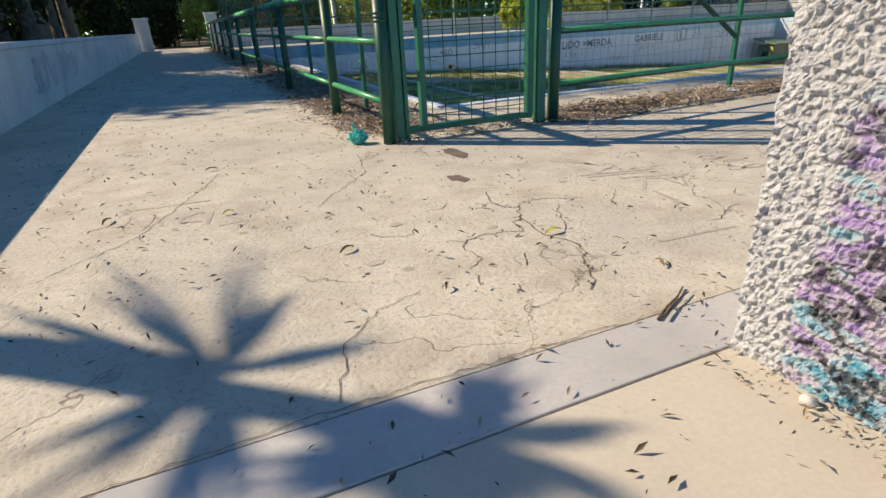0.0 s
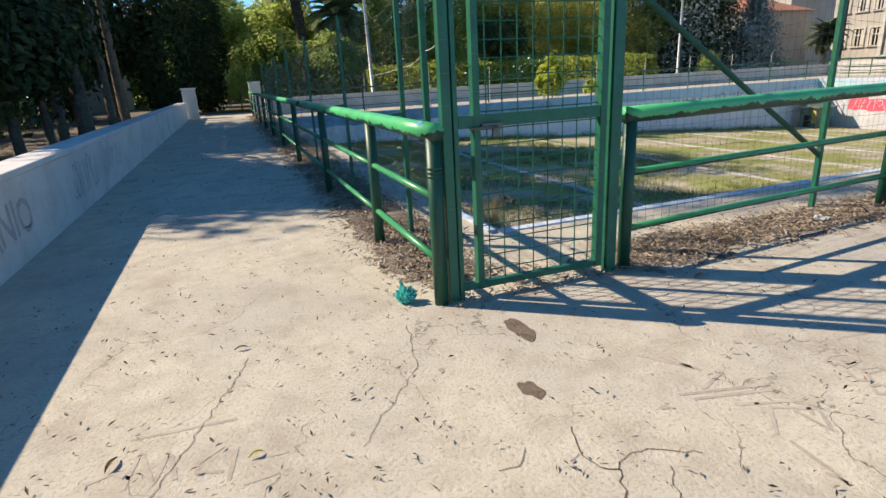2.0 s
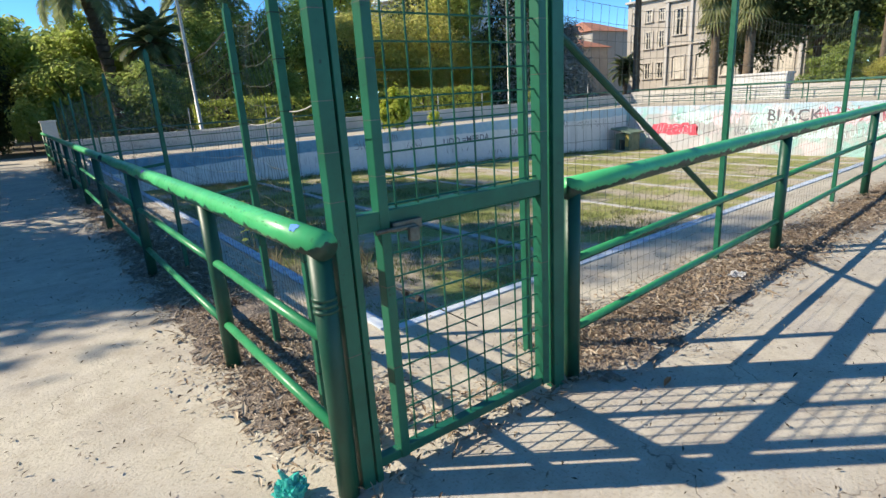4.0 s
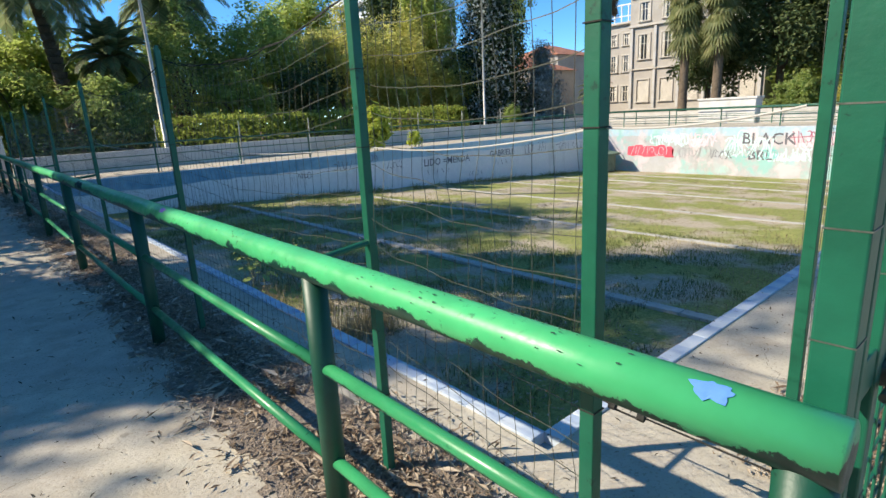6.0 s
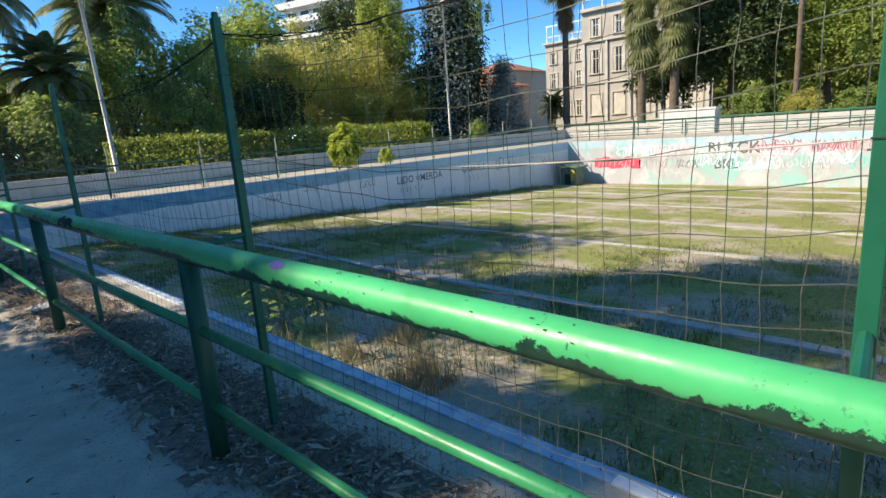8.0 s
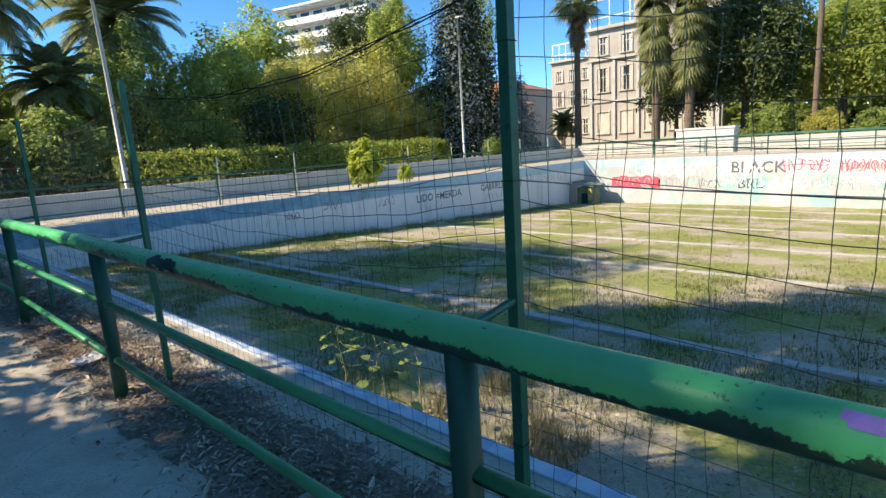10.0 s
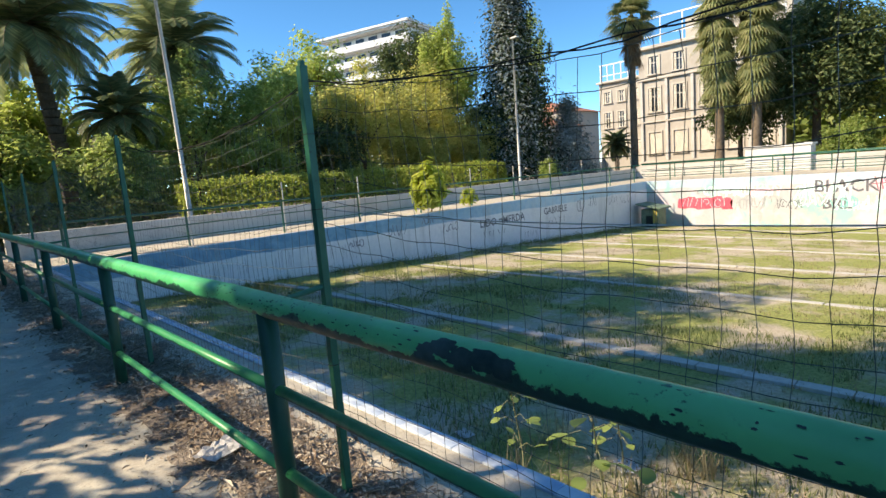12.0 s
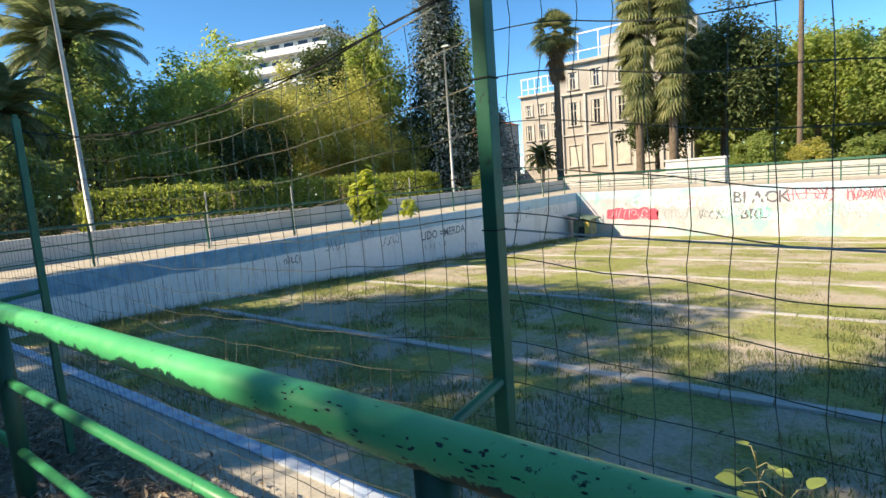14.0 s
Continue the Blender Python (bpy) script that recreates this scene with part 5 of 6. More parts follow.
for x, y, h, ln in ((6.3, 26.6, 11.5, -0.25), (28.35, 28.1, 10.0, 0.0)):
    t = thing("lamp_pole", x, y, -0.07, "tall slim grey lamp pole behind the parapet", "lamp pole", "lamp poles")
    part("pole", tube([(0, 0, 0), (ln * 0.4, 0, h * 0.5), (ln, 0, h)], 0.095, 12, 0.05), M_POLE, t, smooth=True)
    part("base_collar", tube([(0, 0, 0), (0, 0, 0.5)], 0.13, 12), M_POLE, t, smooth=True)
    hd = box(-0.12, -0.45, h - 0.04, 0.12, 0.12, h + 0.07, 0.03)
    o = part("lamp_head", hd, M_POLE, t, "small flat lamp head")
    o.location.x = ln

# ---- block on the terrace, box in the pool corner ----
bm = box(39.7, 13.95, -0.06, 40.9, 17.75, 1.74, 0.03)
add_box(bm, 39.62, 13.87, 1.62, 40.98, 17.83, 1.76, 0.02)
blk = tagged(new("concrete_block", finish("concrete_block", bm, M_WHITEWALL)), "whitewashed concrete block on the upper terrace", "block")
M_YELLOW = mottled("faded_yellow_board", (0.55, 0.40, 0.08), (0.62, 0.48, 0.14), None, 20, 3, 0.8)
M_GREENBOARD = mottled("weathered_green_board", (0.10, 0.17, 0.12), (0.2, 0.27, 0.2), None, 20, 3, 0.8)
kn = thing("play_hut", 32.6, 20.9, floor_z(32.6), "small green board hut with a yellow panel", "hut")
part("body", box(-0.6, -0.55, 0, 0.6, 0.55, 1.15, 0.02), M_GREENBOARD, kn)
part("panel", box(-0.611, -0.5, 0.3, -0.602, -0.24, 1.1), M_YELLOW, kn, "faded yellow panel")
# no opening here: a thin black plate paints the doorway's shade
part("door_hole", box(-0.612, -0.22, 0.05, -0.6, 0.22, 0.75), M_CABLE, kn, "black sheet standing in for the doorway's shade")
rb = bmesh.new()
add_box(rb, -0.85, -0.8, 1.15, 0.8, 0.8, 1.25, 0.02)
for v in rb.verts:
    v.co.z += 0.3 * (v.co.y + 0.8) / 1.6
part("lid", rb, M_GREENBOARD, kn, "green slanting lid")

# ---- graffiti ----
PAINTS = {}
for nm, c in (("black", (0.03, 0.03, 0.035)), ("grey", (0.30, 0.30, 0.32)), ("red", (0.58, 0.07, 0.11)), ("pink", (0.68, 0.50, 0.56)), ("teal", (0.16, 0.46, 0.44)), ("aqua", (0.50, 0.70, 0.69)), ("dusk", (0.11, 0.11, 0.13)), ("plum", (0.34, 0.09, 0.14)), ("chalk", (0.42, 0.372, 0.305)), ("gum", (0.33, 0.285, 0.235)), ("violet", (0.27, 0.17, 0.46)), ("blue", (0.06, 0.2, 0.6)), ("deepgreen", (0.006, 0.03, 0.024))):
    PAINTS[nm] = mottled("sprayed_" + nm, c, tuple(min(1, v * 1.3 + 0.02) for v in c), tuple(min(1, v * 1.5 + 0.08) for v in c), 30, 5, 0.8, 0.1, 0.002)


def lettering(parent, text, size, at_pose, paint, thick=0.02):
    cu = bpy.data.curves.new("writing", "FONT")
    cu.body, cu.size, cu.offset = text, size, thick * 0.3
    cu.resolution_u = 2
    tmp = bpy.data.objects.new("writing", cu)
    me = bpy.data.meshes.new_from_object(tmp)
    bpy.data.objects.remove(tmp)
    ang = random.random() * 9
    for v in me.vertices:
        v.co.y += 0.07 * size * noise.noise((v.co.x * 2.5 / size, ang, 0))
        v.co.x += 0.05 * size * noise.noise((v.co.x * 1.5 / size, v.co.y * 1.5 / size, ang))
    me.materials.clear()
    me.materials.append(PAINTS[paint])
    ob = new("writing", me)
    ob.matrix_basis = at_pose
    if parent:
        ob.parent = parent
    return ob


def on_deep(y, z, d=0.004):
    """Writing pose on the deep-end wall, which faces -x; text runs towards -y."""
    return Matrix.Translation((PX1 - d, y, z)) @ Matrix(((0, 0, -1, 0), (-1, 0, 0, 0), (0, 1, 0, 0), (0, 0, 0, 1)))


def on_side(x, z, d=0.004):
    return Matrix.Translation((x, PY1 - d, z)) @ pose(0, 0, 0, 90, 0, 0)


def on_path_wall(y, z, d=0.004):
    """On the low wall's face towards the path, which faces +x; text runs towards +y."""
    return Matrix.Translation((-3.0 + d, y, z)) @ Matrix(((0, 0, 1, 0), (1, 0, 0, 0), (0, 1, 0, 0), (0, 0, 0, 1)))


def scribble(parent, maker, d0, u, v, w, h, paint, n=6, width=0.04, seed=0, name="scrawl"):
    r = random.Random(seed)
    bm = bmesh.new()
    for i in range(n):
        # letter-like arcs and bars, side by side
        cx, cy = u + w * (i + 0.5 + r.uniform(-0.3, 0.3)) / n, v + h * r.uniform(0.4, 0.6)
        if r.random() < 0.45:
            s = r.uniform(-0.25, 0.25) * h
            pts = [(cx - s, v + h * r.uniform(0.0, 0.15)), (cx, cy), (cx + s, v + h * r.uniform(0.8, 1.0))]
        else:
            a0, sw, ra, rb2 = r.uniform(0, 6.28), r.uniform(2.2, 6.0), h * r.uniform(0.14, 0.3), h * r.uniform(0.25, 0.48)
            pts = [(cx + ra * math.cos(a0 + sw * q / 9), cy + rb2 * math.sin(a0 + sw * q / 9)) for q in range(10)]
        ribbon(bm, pts, width, maker(d0 + 0.0006 * i))
    o = part(name, bm, PAINTS[paint], parent)
    return o


def blot(parent, off, u, v, w, h, paint, seed=0, name="sprayed_patch", power=0.55):
    r = random.Random(seed)
    bm = bmesh.new()
    n = 28
    ring = []
    for i in range(n):
        a = 2 * math.pi * i / n
        k = 0.82 + (0.18 if power < 1 else 0.4) * noise.noise((math.cos(a) * 1.5, math.sin(a) * 1.5, seed * 3.3))
        cx, sx = abs(math.cos(a)) ** power * (1 if math.cos(a) > 0 else -1), abs(math.sin(a)) ** power * (1 if math.sin(a) > 0 else -1)
        ring.append(bm.verts.new(off(u + w / 2 * cx * k, v + h / 2 * sx * k)))
    bm.faces.new(ring)
    return part(name, bm, PAINTS[paint], parent)


deep = lambda d: (lambda u, v: (PX1 - d, -u, v))
side = lambda d: (lambda u, v: (u, PY1 - d, v))
pw = lambda d: (lambda u, v: (-3.0 + d, u, v))

# deep end: faint colour fields, then the red blocks and names
for i, (u, v, w, h, p) in enumerate(((-17.2, -0.75, 2.2, 0.8, "aqua"), (-12.2, -1.15, 2.6, 1.3, "aqua"), (-15.0, -0.9, 1.6, 0.6, "pink"), (-8.6, -0.85, 2.4, 0.7, "pink"), (-6.3, -1.25, 1.9, 0.8, "aqua"), (-10.4, -1.7, 2.6, 0.5, "aqua"))):
    scribble(wall_deep_end, deep, 0.003, u - w / 2, v - h / 2, w, h, p, 16, 0.10, 40 + i)
for i in range(6):
    blot(wall_deep_end, deep(0.006 + 0.0004 * i), -19.65 + 0.52 * i, -1.5 + 0.05 * math.sin(i * 2), 0.8, 0.86, "red", 70 + i, "red_letter")
scribble(wall_deep_end, deep, 0.0085, -19.8, -1.75, 2.7, 0.6, "pink", 9, 0.035, 77)
scribble(wall_deep_end, deep, 0.006, -18.9, -0.95, 1.4, 0.28, "grey", 8, 0.05, 78)
lettering(wall_deep_end, "!", 0.8, on_deep(16.85, -1.85, 0.008), "red", 0.06)
lettering(wall_deep_end, "BLACK", 0.92, on_deep(12.6, -0.98, 0.008), "dusk", 0.03)
scribble(wall_deep_end, deep, 0.003, -12.85, -1.05, 1.0, 0.95, "aqua", 8, 0.10, 301)
for i, (u, v, w, h, p, wd) in enumerate(((-10.0, -0.98, 2.3, 0.75, "plum", 0.055), (-7.4, -1.0, 2.0, 0.7, "plum", 0.055), (-12.6, -1.9, 1.9, 0.75, "teal", 0.06), (-10.4, -1.95, 1.6, 0.75, "aqua", 0.09), (-8.6, -1.95, 2.2, 0.75, "grey", 0.05), (-6.0, -1.95, 2.6, 0.8, "teal", 0.07), (-15.6, -1.0, 1.7, 0.7, "pink", 0.07), (-17.4, -1.0, 1.6, 0.75, "aqua", 0.10), (-14.4, -1.9, 1.4, 0.6, "dusk", 0.035), (-17.0, -1.95, 2.0, 0.8, "grey", 0.05), (-3.4, -1.9, 2.4, 0.8, "red", 0.06))):
    scribble(wall_deep_end, deep, 0.0045, u, v, w, h, p, 10, wd, 310 + i)
bm = bmesh.new()
ribbon(bm, [(-10.1, -0.62), (-9.0, -0.55), (-7.7, -0.68)], 0.05, deep(0.010))
part("strike_line", bm, PAINTS["plum"], wall_deep_end)
lettering(wall_deep_end, "BRL", 0.8, on_deep(12.2, -1.9, 0.008), "dusk", 0.03)
for i, (u, w, p, v, h) in enumerate(((-9.4, 2.0, "pink", -1.0, 0.6), (-7.2, 2.0, "red", -1.05, 0.6), (-5.0, 1.6, "red", -1.1, 0.7), (-16.4, 2.2, "grey", -1.85, 0.75), (-13.7, 1.8, "grey", -1.7, 0.6), (-9.0, 2.6, "aqua", -1.9, 0.6), (-5.6, 2.2, "teal", -1.9, 0.6), (-11.2, 1.2, "aqua", -2.0, 0.5))):
    scribble(wall_deep_end, deep, 0.005, u, v, w, h, p, 9, 0.04, 90 + i)
bm = bmesh.new()
ribbon(bm, [(-4.55, -0.45), (-4.55, -2.0)], 0.12, deep(0.009))
ribbon(bm, [(-4.95, -0.95), (-4.1, -0.95)], 0.12, deep(0.009))
part("cross_mark", bm, PAINTS["black"], wall_deep_end)
bm = bmesh.new()
st = [(-3.0 + 0.62 * math.cos(math.pi / 2 + i * 4 * math.pi / 5), -1.2 + 0.62 * math.sin(math.pi / 2 + i * 4 * math.pi / 5)) for i in range(6)]
ribbon(bm, st, 0.07, deep(0.009))
part("star_mark", bm, PAINTS["grey"], wall_deep_end)

# long side: small dark scrawls
lettering(wall_far_side, "LIDO =MERDA", 0.52, on_side(17.4, -1.02), "dusk", 0.02)
lettering(wall_far_side, "GABRIELE", 0.5, on_side(22.4, -0.95), "dusk", 0.02)
for i, (u, v, w, h) in enumerate(((12.0, -0.75, 1.0, 0.5), (13.9, -0.45, 0.6, 0.35), (15.0, -0.95, 1.0, 0.4), (17.6, -1.5, 1.6, 0.3), (22.6, -1.5, 1.8, 0.35), (25.6, -1.15, 0.8, 0.8), (26.8, -1.05, 0.9, 0.75), (28.8, -1.1, 1.4, 0.5), (30.4, -1.2, 1.4, 0.6), (20.6, -1.9, 1.2, 0.3), (10.2, -0.9, 0.6, 0.3))):
    scribble(wall_far_side, side, 0.005, u, v, w, h, "dusk", 5, 0.035, 120 + i)
for i in range(60):
    u = 1.6 + 9.0 * random.random()
    bm = bmesh.new()
    ribbon(bm, [(u, -0.55 - 0.3 * random.random()), (u + random.uniform(-0.03, 0.03), -1.0 - 0.35 * random.random())], 0.018, side(0.004))
    part("drip", bm, PAINTS["grey"], wall_far_side)

# path wall
lettering(wall_left, "VANIO", 0.46, on_path_wall(1.62, 0.24), "grey", 0.02)
scribble(wall_left, pw, 0.005, 4.6, 0.15, 1.4, 0.5, "grey", 9, 0.03, 151)
scribble(wall_left, pw, 0.005, 6.5, 0.2, 1.6, 0.42, "grey", 8, 0.03, 152)
scribble(wall_left, pw, 0.005, 10.5, 0.2, 2.2, 0.4, "grey", 7, 0.03, 153)
scribble(wall_left, pw, 0.006, 0.35, 0.2, 0.45, 0.4, "red", 4, 0.04, 154)
scribble(blk, lambda d: (lambda u, v: (39.7 - d, -u, v)), 0.004, -17.0, 0.9, 2.0, 0.6, "pink", 1, 0.06, 160)

floor_off = lambda u, v: (u, v, 0.0022)
PAVE = bpy.data.objects["pavement"]
# faint drawings scratched on the pavement
DRAWN = (
    [(-1.708, -0.739), (-1.276, -0.775)],
    [(-1.689, -1.072), (-1.652, -0.845), (-1.583, -1.089), (-1.541, -0.896), (-1.505, -1.091)],
    [(-1.334, -0.953), (-1.429, -1.03), (-1.43, -1.085), (-1.334, -1.119)],
    [(-1.28, -0.978), (-1.314, -1.179)],
    [(-1.088, -1.105), (-1.218, -1.09), (-1.142, -1.217), (-1.265, -1.227)],
    [(-1.827, -0.978), (-1.737, -0.952), (-1.648, -1.026)],
    [(0.647, -1.089), (0.802, -1.307), (0.776, -1.129), (0.712, -1.096)],
    [(0.678, -1.203), (0.71, -1.449)],
    [(0.897, -1.39), (0.707, -1.461)],
    [(0.574, -1.453), (0.984, -1.555)],
    [(0.733, -1.612), (1.012, -1.708), (0.949, -1.799)],
    [(0.822, -1.637), (0.789, -1.701)],
    [(1.672, -1.399), (1.956, -1.433), (1.774, -1.661), (1.852, -1.655)],
    [(1.779, -1.448), (1.764, -1.5)],
    [(1.481, -1.356), (1.574, -1.475)],
    [(1.545, -1.586), (1.557, -1.528), (1.47, -1.501), (1.399, -1.527), (1.433, -1.583), (1.531, -1.594), (1.419, -1.607)],
    [(1.399, -1.627), (1.366, -1.7), (1.418, -1.733), (1.458, -1.681), (1.554, -1.693), (1.555, -1.661), (1.467, -1.645), (1.458, -1.681)],
    [(1.367, -1.76), (1.33, -1.808), (1.392, -1.832), (1.456, -1.801), (1.535, -1.791), (1.572, -1.83), (1.512, -1.851), (1.422, -1.818), (1.418, -1.763), (1.367, -1.76)],
    [(0.71, -1.828), (0.845, -1.684), (1.009, -1.778), (0.921, -1.898), (0.911, -1.747)],
    [(0.722, -1.871), (0.692, -2.122), (0.677, -2.044)],
    [(0.604, -1.505), (0.969, -1.596)],
    [(0.734, -1.155), (0.824, -1.34)],
    [(0.267, -2.367), (0.654, -2.403)],
)
for pts in DRAWN:
    bm = bmesh.new()
    fine = []
    for (ax, ay), (bx, by) in zip(pts, pts[1:]):
        fine += [(ax + (bx - ax) * q / 6, ay + (by - ay) * q / 6) for q in range(6)]
    ribbon(bm, fine + [pts[-1]], 0.021, lambda a, b: (a, b, 0.0016))
    part("scratched_line", bm, PAINTS["gum"], PAVE)

# broken patches in the concrete
M_HOLE = mottled("broken_brown_concrete", (0.13, 0.095, 0.07), (0.22, 0.17, 0.13), (0.08, 0.06, 0.05), 50, 8, 0.95, 0.9, 0.01)
PAINTS["hole"] = M_HOLE
blot(PAVE, floor_off, 0.27, -0.55, 0.16, 0.34, "hole", 3, "broken_patch", 1.0)
blot(PAVE, floor_off, 0.01, -1.13, 0.13, 0.2, "hole", 5, "broken_patch", 1.0)
for i, (x, y, s) in enumerate(((-0.55, -1.65, 0.07), (-0.2, -1.9, 0.06), (-0.75, -2.0, 0.08), (0.45, -1.5, 0.05), (-1.6, -2.35, 0.07), (1.2, -1.2, 0.06))):
    blot(PAVE, floor_off, x, y, s, s * 0.8, "gum", 20 + i, "gum_spot", 1.0)


# cracks: long jagged lines
def crack(pts, seed, w=0.0035):
    r = random.Random(seed)
    out = [pts[0]]
    for (x0, y0), (x1, y1) in zip(pts, pts[1:]):
        n = max(2, int(math.hypot(x1 - x0, y1 - y0) / 0.03))
        for i in range(1, n + 1):
            f = i / n
            out.append((x0 + (x1 - x0) * f + 0.012 * noise.noise((f * 5, seed, 0)) + r.uniform(-0.009, 0.009), y0 + (y1 - y0) * f + 0.012 * noise.noise((f * 5, seed, 7)) + r.uniform(-0.009, 0.009)))
    bm = bmesh.new()
    ribbon(bm, out, w, lambda u, v: (u, v, 0.0028))
    part("crack", bm, M_HOLE, PAVE)


crack([(-3.0, -2.80), (-2.0, -2.79), (-1.57, -2.782), (-1.04, -2.755), (-0.5, -2.77), (-0.1, -2.78)], 1, 0.003)
crack([(-1.08, -2.74), (-1.0, -2.5), (-0.86, -2.35), (-0.7, -2.3)], 4)
crack([(-1.9, -1.5), (-1.6, -1.2), (-1.35, -0.6), (-1.2, -0.2)], 6, 0.004)
crack([(-0.3, -0.2), (-0.4, -0.7), (-0.8, -1.2)], 8, 0.0035)
crack([(-0.205, -2.564), (-0.152, -2.524), (-0.13, -2.461), (-0.1, -2.422), (-0.09, -2.372), (-0.036, -2.315), (-0.009, -2.242), (-0.004, -2.195), (-0.031, -2.155), (-0.065, -2.043), (-0.045, -1.956), (-0.033, -1.858), (0.028, -1.736), (-0.024, -1.698), (-0.051, -1.604), (0.025, -1.445)], 20, 0.006)
crack([(0.028, -1.736), (0.102, -1.687), (0.202, -1.679), (0.32, -1.753), (0.364, -1.793)], 21, 0.0042)
crack([(-0.033, -1.858), (-0.086, -1.898), (-0.118, -2.004), (-0.27, -1.957), (-0.366, -1.979), (-0.394, -2.017), (-0.407, -2.07)], 22, 0.006)
crack([(-0.442, -1.95), (-0.374, -1.993)], 23, 0.0042)
crack([(-0.407, -2.07), (-0.387, -2.174), (-0.427, -2.209), (-0.474, -2.234)], 24, 0.0042)
crack([(-0.689, -1.707), (-0.653, -1.763), (-0.595, -1.794), (-0.521, -1.801), (-0.499, -1.737)], 25, 0.0042)
crack([(0.213, -1.793), (0.123, -1.935), (0.078, -2.032), (0.034, -2.081)], 26, 0.0042)
crack([(-0.372, -1.559), (-0.279, -1.571), (-0.227, -1.486)], 27, 0.0042)
crack([(0.603, -2.299), (0.671, -2.308), (0.827, -2.225), (0.888, -2.234)], 28, 0.0042)
crack([(-0.229, -2.202), (-0.282, -2.301)], 29, 0.0042)
crack([(-0.386, -2.416), (-0.414, -2.467)], 30, 0.0042)
crack([(-0.47, -2.286), (-0.497, -2.361)], 31, 0.0042)
crack([(-0.051, -1.604), (-0.103, -1.631)], 32, 0.0042)

# ---- small things ----
M_BAG = mottled("crumpled_teal_plastic", (0.02, 0.42, 0.36), (0.05, 0.55, 0.47), None, 40, 9, 0.35, 0.6, 0.01)
bm = bmesh.new()
bmesh.ops.create_icosphere(bm, subdivisions=4, radius=1)
for v in bm.verts:
    d = 1 + 0.45 * noise.noise(v.co * 2.3) + 0.25 * noise.noise(v.co * 5.5)
    v.co = Vector((v.co.x * 0.062 * d, v.co.y * 0.055 * d, (v.co.z + 0.9) * 0.05 * d))
add_tube(bm, [(0.0, 0.0, 0.075), (-0.02, 0.01, 0.12), (-0.035, 0.01, 0.155)], 0.018, 7, True, 0.006)
b = tagged(new("plastic_bag", finish("plastic_bag", bm, M_BAG)), "knotted teal plastic bag beside the corner post", "bag")
b.location = (-0.2, 0.13, 0.0)
M_PAPER = mottled("crumpled_white_paper", (0.72, 0.72, 0.72), (0.8, 0.8, 0.8), (0.6, 0.6, 0.6), 30, 6, 0.7, 0.5, 0.01)


def sheet(x, y, z, w, h, turn, label, name="paper_sheet"):
    bm = bmesh.new()
    n = 8
    g = [[bm.verts.new((w * (i / n - 0.5) + 0.02 * noise.noise((i, j, x)), h * (j / n - 0.5) + 0.02 * noise.noise((j, i, y)), 0.03 + 0.03 * noise.noise((i * 0.6 + x, j * 0.6, 1)))) for j in range(n + 1)] for i in range(n + 1)]
    for i in range(n):
        for j in range(n):
            bm.faces.new((g[i][j], g[i + 1][j], g[i + 1][j + 1], g[i][j + 1]))
    bmesh.ops.solidify(bm, geom=list(bm.faces), thickness=0.003)
    o = tagged(new(name, finish(name, bm, M_PAPER)), label, "paper", "litter papers")
    o.matrix_basis = pose(x, y, z, 0, 0, turn)


sheet(0.06, 8.45, 0.02, 0.27, 0.21, 20, "crumpled white paper on the litter by a post")
sheet(3.4, 7.55, floor_z(3.4), 0.24, 0.2, 50, "white paper scrap on the pool grass")
sheet(2.3, 4.2, floor_z(2.3), 0.2, 0.12, 30, "white paper scrap below the pool wall")
sheet(2.9, 9.2, floor_z(2.9), 0.22, 0.14, 80, "white paper scrap on the pool grass")
sheet(3.62, 0.1, 0.014, 0.14, 0.11, 10, "small white wrapper among the dry leaves")


def fallen_leaf(x, y, ln, turn, mat, label):
    bm = bmesh.new()
    n = 6
    pr = []
    for i in range(n + 1):
        f = i / n
        wd = math.sin(math.pi * min(0.98, f * 0.96 + 0.02)) * ln * 0.13
        pr.append([bm.verts.new((ln * (f - 0.5), s * wd, 0.004 + 0.012 * math.sin(f * 3) + abs(s) * 0.006)) for s in (-1, 0, 1)])
    for a, c in zip(pr, pr[1:]):
        for s in (0, 1):
            bm.faces.new((a[s], c[s], c[s + 1], a[s + 1]))
    o = tagged(new("fallen_leaf", finish("fallen_leaf", bm, mat)), label, "leaf", "fallen leaves")
    o.matrix_basis = pose(x, y, 0.003, 0, 0, turn)


M_LEAFY = mottled("yellow_fallen_leaf", (0.62, 0.56, 0.06), (0.7, 0.62, 0.12), None, 30, 9, 0.6)
M_LEAFB = mottled("brown_fallen_leaf", (0.15, 0.1, 0.05), (0.25, 0.17, 0.09), None, 30, 9, 0.8)
M_LEAFR = mottled("rust_red_leaf", (0.48, 0.14, 0.05), (0.55, 0.2, 0.08), None, 30, 9, 0.7)
fallen_leaf(-0.02, -2.09, 0.085, 5, M_LEAFY, "yellow fallen leaf on the concrete")
fallen_leaf(-1.21, -1.08, 0.06, 20, M_LEAFY, "pale curled leaf on the concrete")
fallen_leaf(-0.82, -1.84, 0.075, 30, M_LEAFB, "narrow brown leaf on the concrete")
fallen_leaf(-1.24, -0.08, 0.075, 5, M_LEAFB, "narrow brown leaf on the concrete")
fallen_leaf(-0.61, -2.33, 0.05, 60, M_LEAFB, "narrow brown leaf on the concrete")
fallen_leaf(1.74, -0.41, 0.12, 15, M_LEAFR, "rust-red fallen leaf by the railing")
fallen_leaf(-1.75, -0.9, 0.09, 70, M_LEAFB, "narrow brown leaf on the concrete")
fallen_leaf(0.12, -2.53, 0.06, 75, M_LEAFB, "curled brown leaf on the concrete")
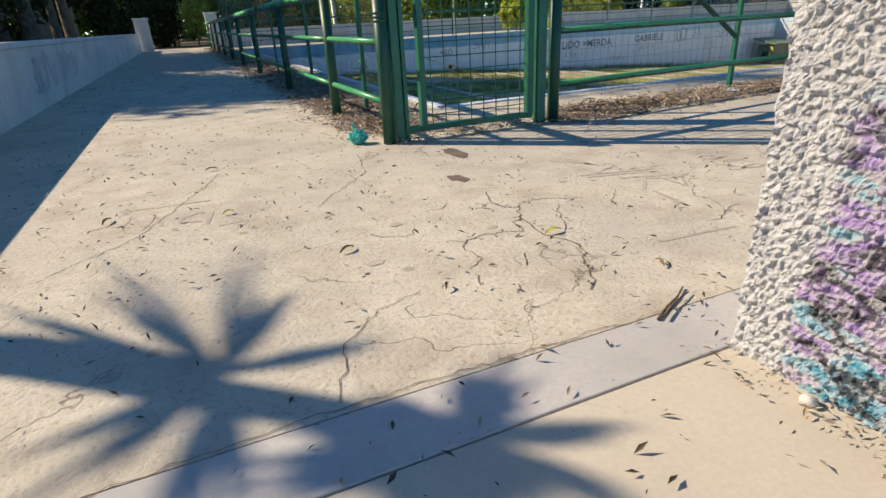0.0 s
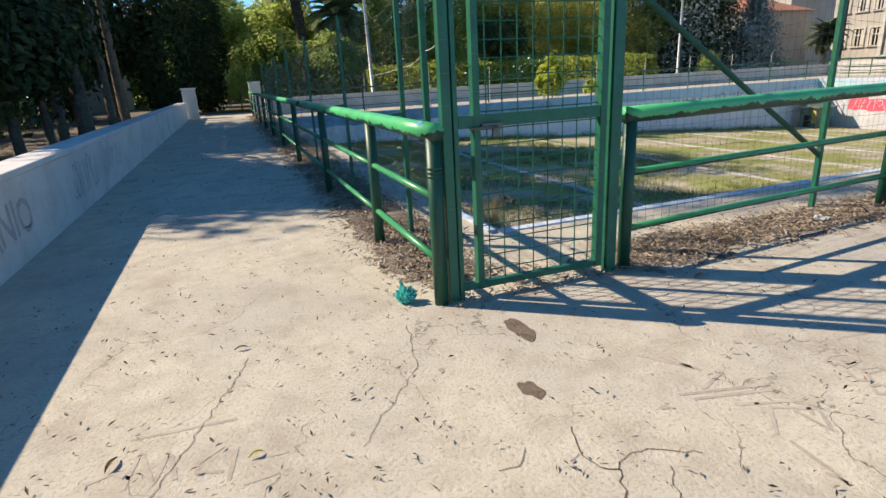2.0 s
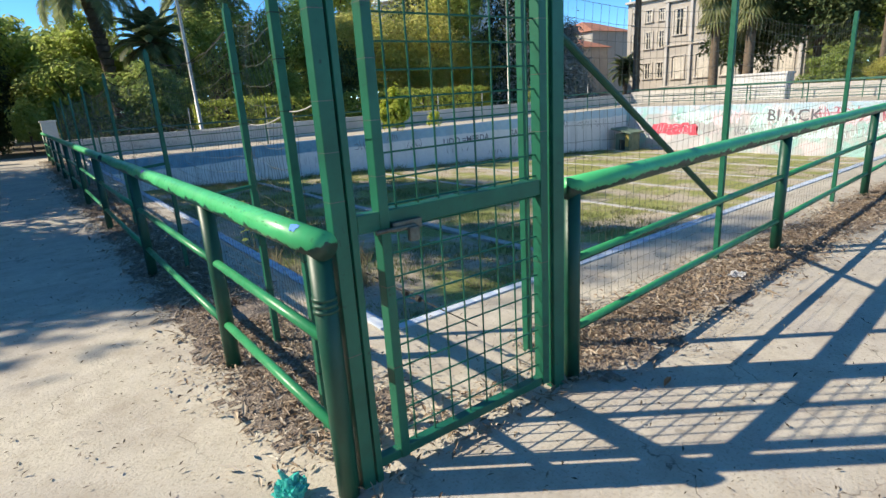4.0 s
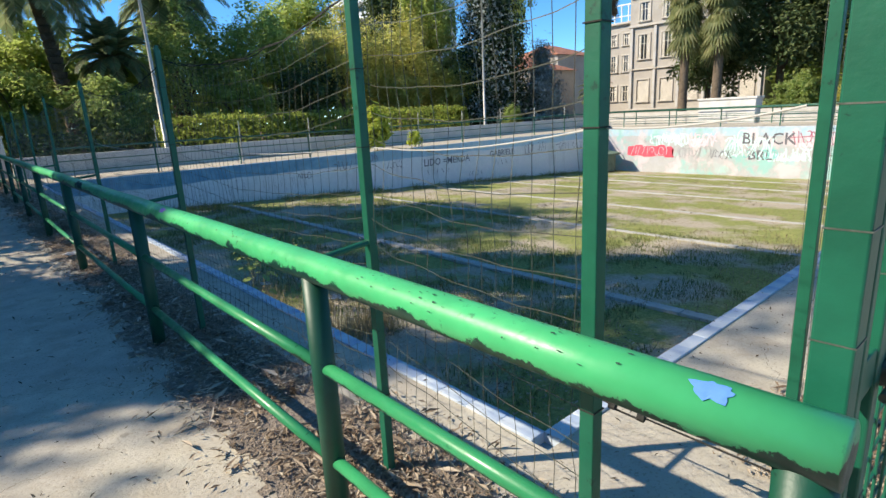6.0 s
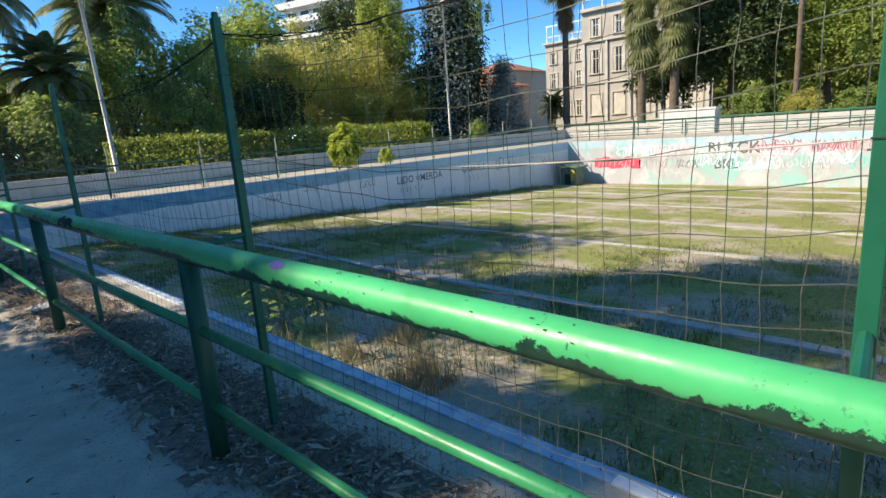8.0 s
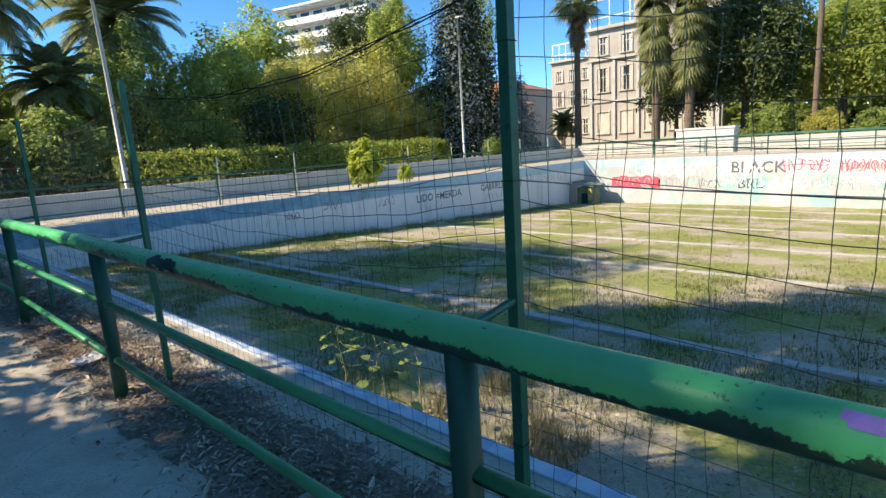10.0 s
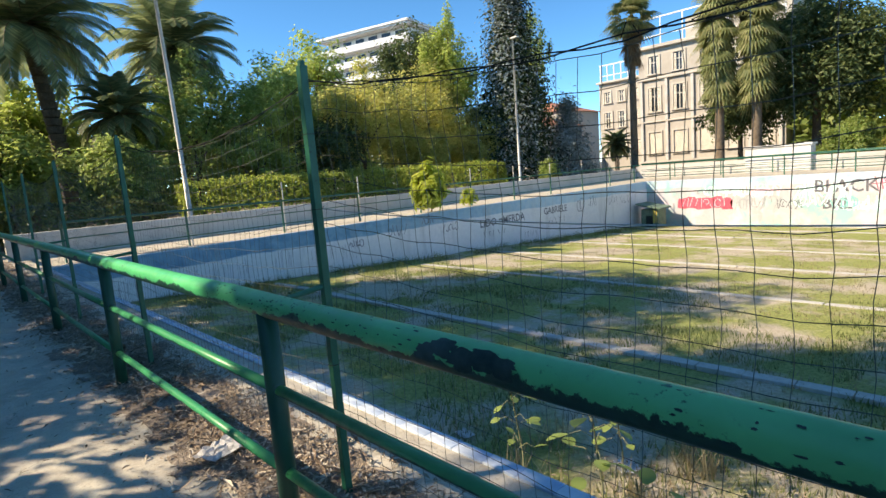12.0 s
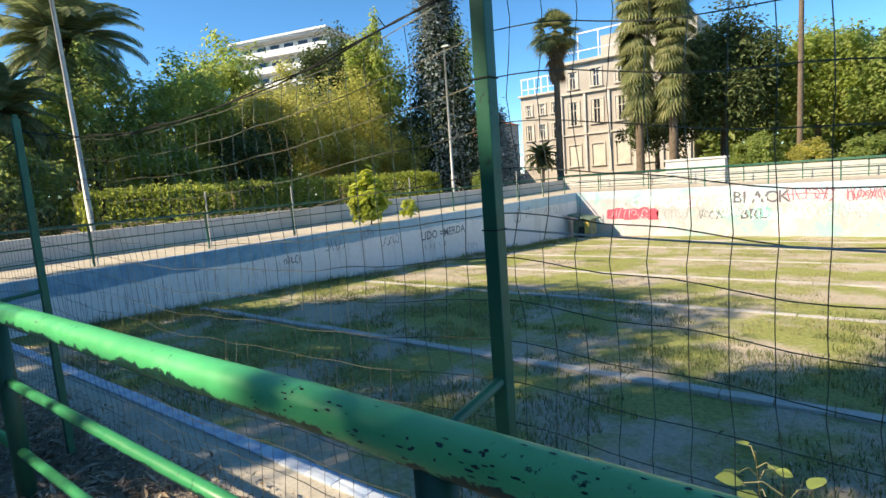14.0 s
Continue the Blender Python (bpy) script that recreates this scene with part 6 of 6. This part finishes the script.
bm = tube([(-0.11, -0.035, 0.008), (-0.03, -0.008, 0.009), (0.05, 0.012, 0.008), (0.12, 0.04, 0.008)], 0.005, 7, 0.003)
add_tube(bm, [(-0.10, -0.045, 0.018), (0.0, -0.012, 0.018), (0.10, 0.006, 0.012)], 0.0042, 6, True, 0.002)
o = tagged(new("stick", finish("stick", bm, M_BARK)), "dark forked stick lying on the concrete", "stick")
o.matrix_basis = pose(-0.06, -2.76, 0, 0, 0, 10)
bm = bmesh.new()
bmesh.ops.create_icosphere(bm, subdivisions=3, radius=0.02)
for v in bm.verts:
    v.co *= 1 + 0.25 * noise.noise(v.co * 40)
    v.co.z = v.co.z * 0.7 + 0.012
o = tagged(new("pebble", finish("pebble", bm, M_PARAPET)), "pale pebble at the foot of the stucco pier", "stone")
o.location = (-0.14, -3.24, 0)
litter("pier_litter", 260, (-0.22, -0.08), (-3.9, -2.98), 0.005, 0.006, L_LITTER, "crumbs and tiny weeds along the foot of the pier")


# marks on the top rail: thin skins of paint around the pipe
def rail_mark(y, ang, ly, la, paint, seed, name="paint_mark"):
    bm = bmesh.new()
    n = 22
    ring = []
    for i in range(n):
        a = 2 * math.pi * i / n
        k = 0.75 + 0.45 * noise.noise((math.cos(a) * 2, math.sin(a) * 2, seed))
        b = math.radians(ang + la / 2 * math.sin(a) * k)
        ring.append((y + ly / 2 * math.cos(a) * k, b))
    cx = bm.verts.new((-math.cos(math.radians(ang)) * 0.0585, y, math.sin(math.radians(ang)) * 0.0585))
    vs = [bm.verts.new((-math.cos(b) * 0.0585, yy, math.sin(b) * 0.0585)) for yy, b in ring]
    mid = [bm.verts.new((-math.cos(math.radians(ang) * 0.5 + b * 0.5) * 0.0585, y * 0.5 + yy * 0.5, math.sin(math.radians(ang) * 0.5 + b * 0.5) * 0.0585)) for yy, b in ring]
    for i in range(n):
        bm.faces.new((cx, mid[i], mid[(i + 1) % n]))
        bm.faces.new((mid[i], vs[i], vs[(i + 1) % n], mid[(i + 1) % n]))
    rail = [c for c in main_rail.children if c.name.startswith("top_rail")][0]
    part(name, bm, PAINTS[paint], rail)


rail_mark(3.33, 52, 0.12, 44, "violet", 1)
rail_mark(0.14, 60, 0.09, 50, "blue", 2)
for i in range(12):
    rail_mark(6.02 + 0.05 * (i % 6) + 0.02 * (i % 3), 8 + 24 * (i // 6) + 14 * math.sin(i * 2.1), 0.10 + 0.06 * math.sin(i * 1.7) ** 2, 34 + 22 * math.cos(i * 2.9) ** 2, "deepgreen", 5 + i * 1.37)
for i in range(110):
    rail_mark(random.choice((5.4, 6.6, 7.0, 7.4, 7.8)) + random.gauss(0, 0.16), random.uniform(-10, 85), random.uniform(0.008, 0.03), random.uniform(3, 9), "deepgreen", 40 + i)
for i in range(70):
    rail_mark(random.choice((0.5, 1.0, 2.2, 3.0, 4.6)) + random.gauss(0, 0.15), random.uniform(20, 110), random.uniform(0.005, 0.018), random.uniform(2, 7), "deepgreen", 180 + i)


# ---- broad-leaved saplings rising from the pool floor ----
M_BROAD = leaf_material("broad_sapling_leaves", (0.26, 0.36, 0.09), (0.42, 0.52, 0.18), (0.58, 0.64, 0.32), 0.4)


M_STEM = mottled("green_brown_stem", (0.22, 0.22, 0.11), (0.3, 0.29, 0.16), None, 20, 4, 0.7)


def broad_sapling(x, y, h, n, seed, size, label):
    r = random.Random(seed)
    t = thing("broad_sapling", x, y, floor_z(x) - 0.02, label, "sapling", "broad-leaved saplings")
    stem = [Vector((0, 0, 0)), Vector((0.05, 0.03, h * 0.5)), Vector((0.0, 0.08, h))]
    part("stem", tube(stem, 0.010, 7, 0.005), M_STEM, t, smooth=True)
    for i in range(n):
        f = 0.55 + 0.45 * i / n
        a = i * 2.4 + seed
        base = Vector((0.05 * (1 - f), 0.08 * f, h * f))
        out = Vector((math.cos(a), math.sin(a), 0.25))
        tip = base + out * size * r.uniform(0.9, 1.5)
        twig = part("twig", tube([base, (base + tip) / 2 + Vector((0, 0, 0.04)), tip], 0.004, 5, 0.0025), M_STEM, t)
        bm = bmesh.new()
        ln, tilt = size * r.uniform(0.8, 1.25), r.uniform(-0.5, 0.3)
        ax = Vector((math.cos(a + r.uniform(-0.7, 0.7)), math.sin(a), tilt)).normalized()
        sd = ax.cross(Vector((r.uniform(-0.4, 0.4), r.uniform(-0.4, 0.4), 1))).normalized()
        up = sd.cross(ax)
        rows = []
        for k in range(7):
            q = k / 6
            wd = math.sin(math.pi * min(0.985, q * 0.93 + 0.06)) ** 0.8 * ln * 0.36
            c = tip + ax * ln * q + up * 0.05 * ln * math.sin(q * 3)
            rows.append([bm.verts.new(c + sd * wd * s + up * 0.12 * wd * abs(s)) for s in (-1, 0, 1)])
        for p, q in zip(rows, rows[1:]):
            for s in (0, 1):
                bm.faces.new((p[s], q[s], q[s + 1], p[s + 1]))
        part("leaf", bm, M_BROAD, t, smooth=True)


broad_sapling(1.95, 6.95, 1.36, 11, 3, 0.13, "leggy sapling with large pale green leaves by the fence")
broad_sapling(2.1, 7.75, 1.15, 10, 5, 0.10, "leggy sapling with large green leaves by the fence")
broad_sapling(2.6, 7.15, 1.2, 11, 8, 0.10, "taller sapling with green leaves in the pool corner")
broad_sapling(1.7, 6.5, 1.0, 10, 11, 0.12, "low sapling with large pale green leaves")
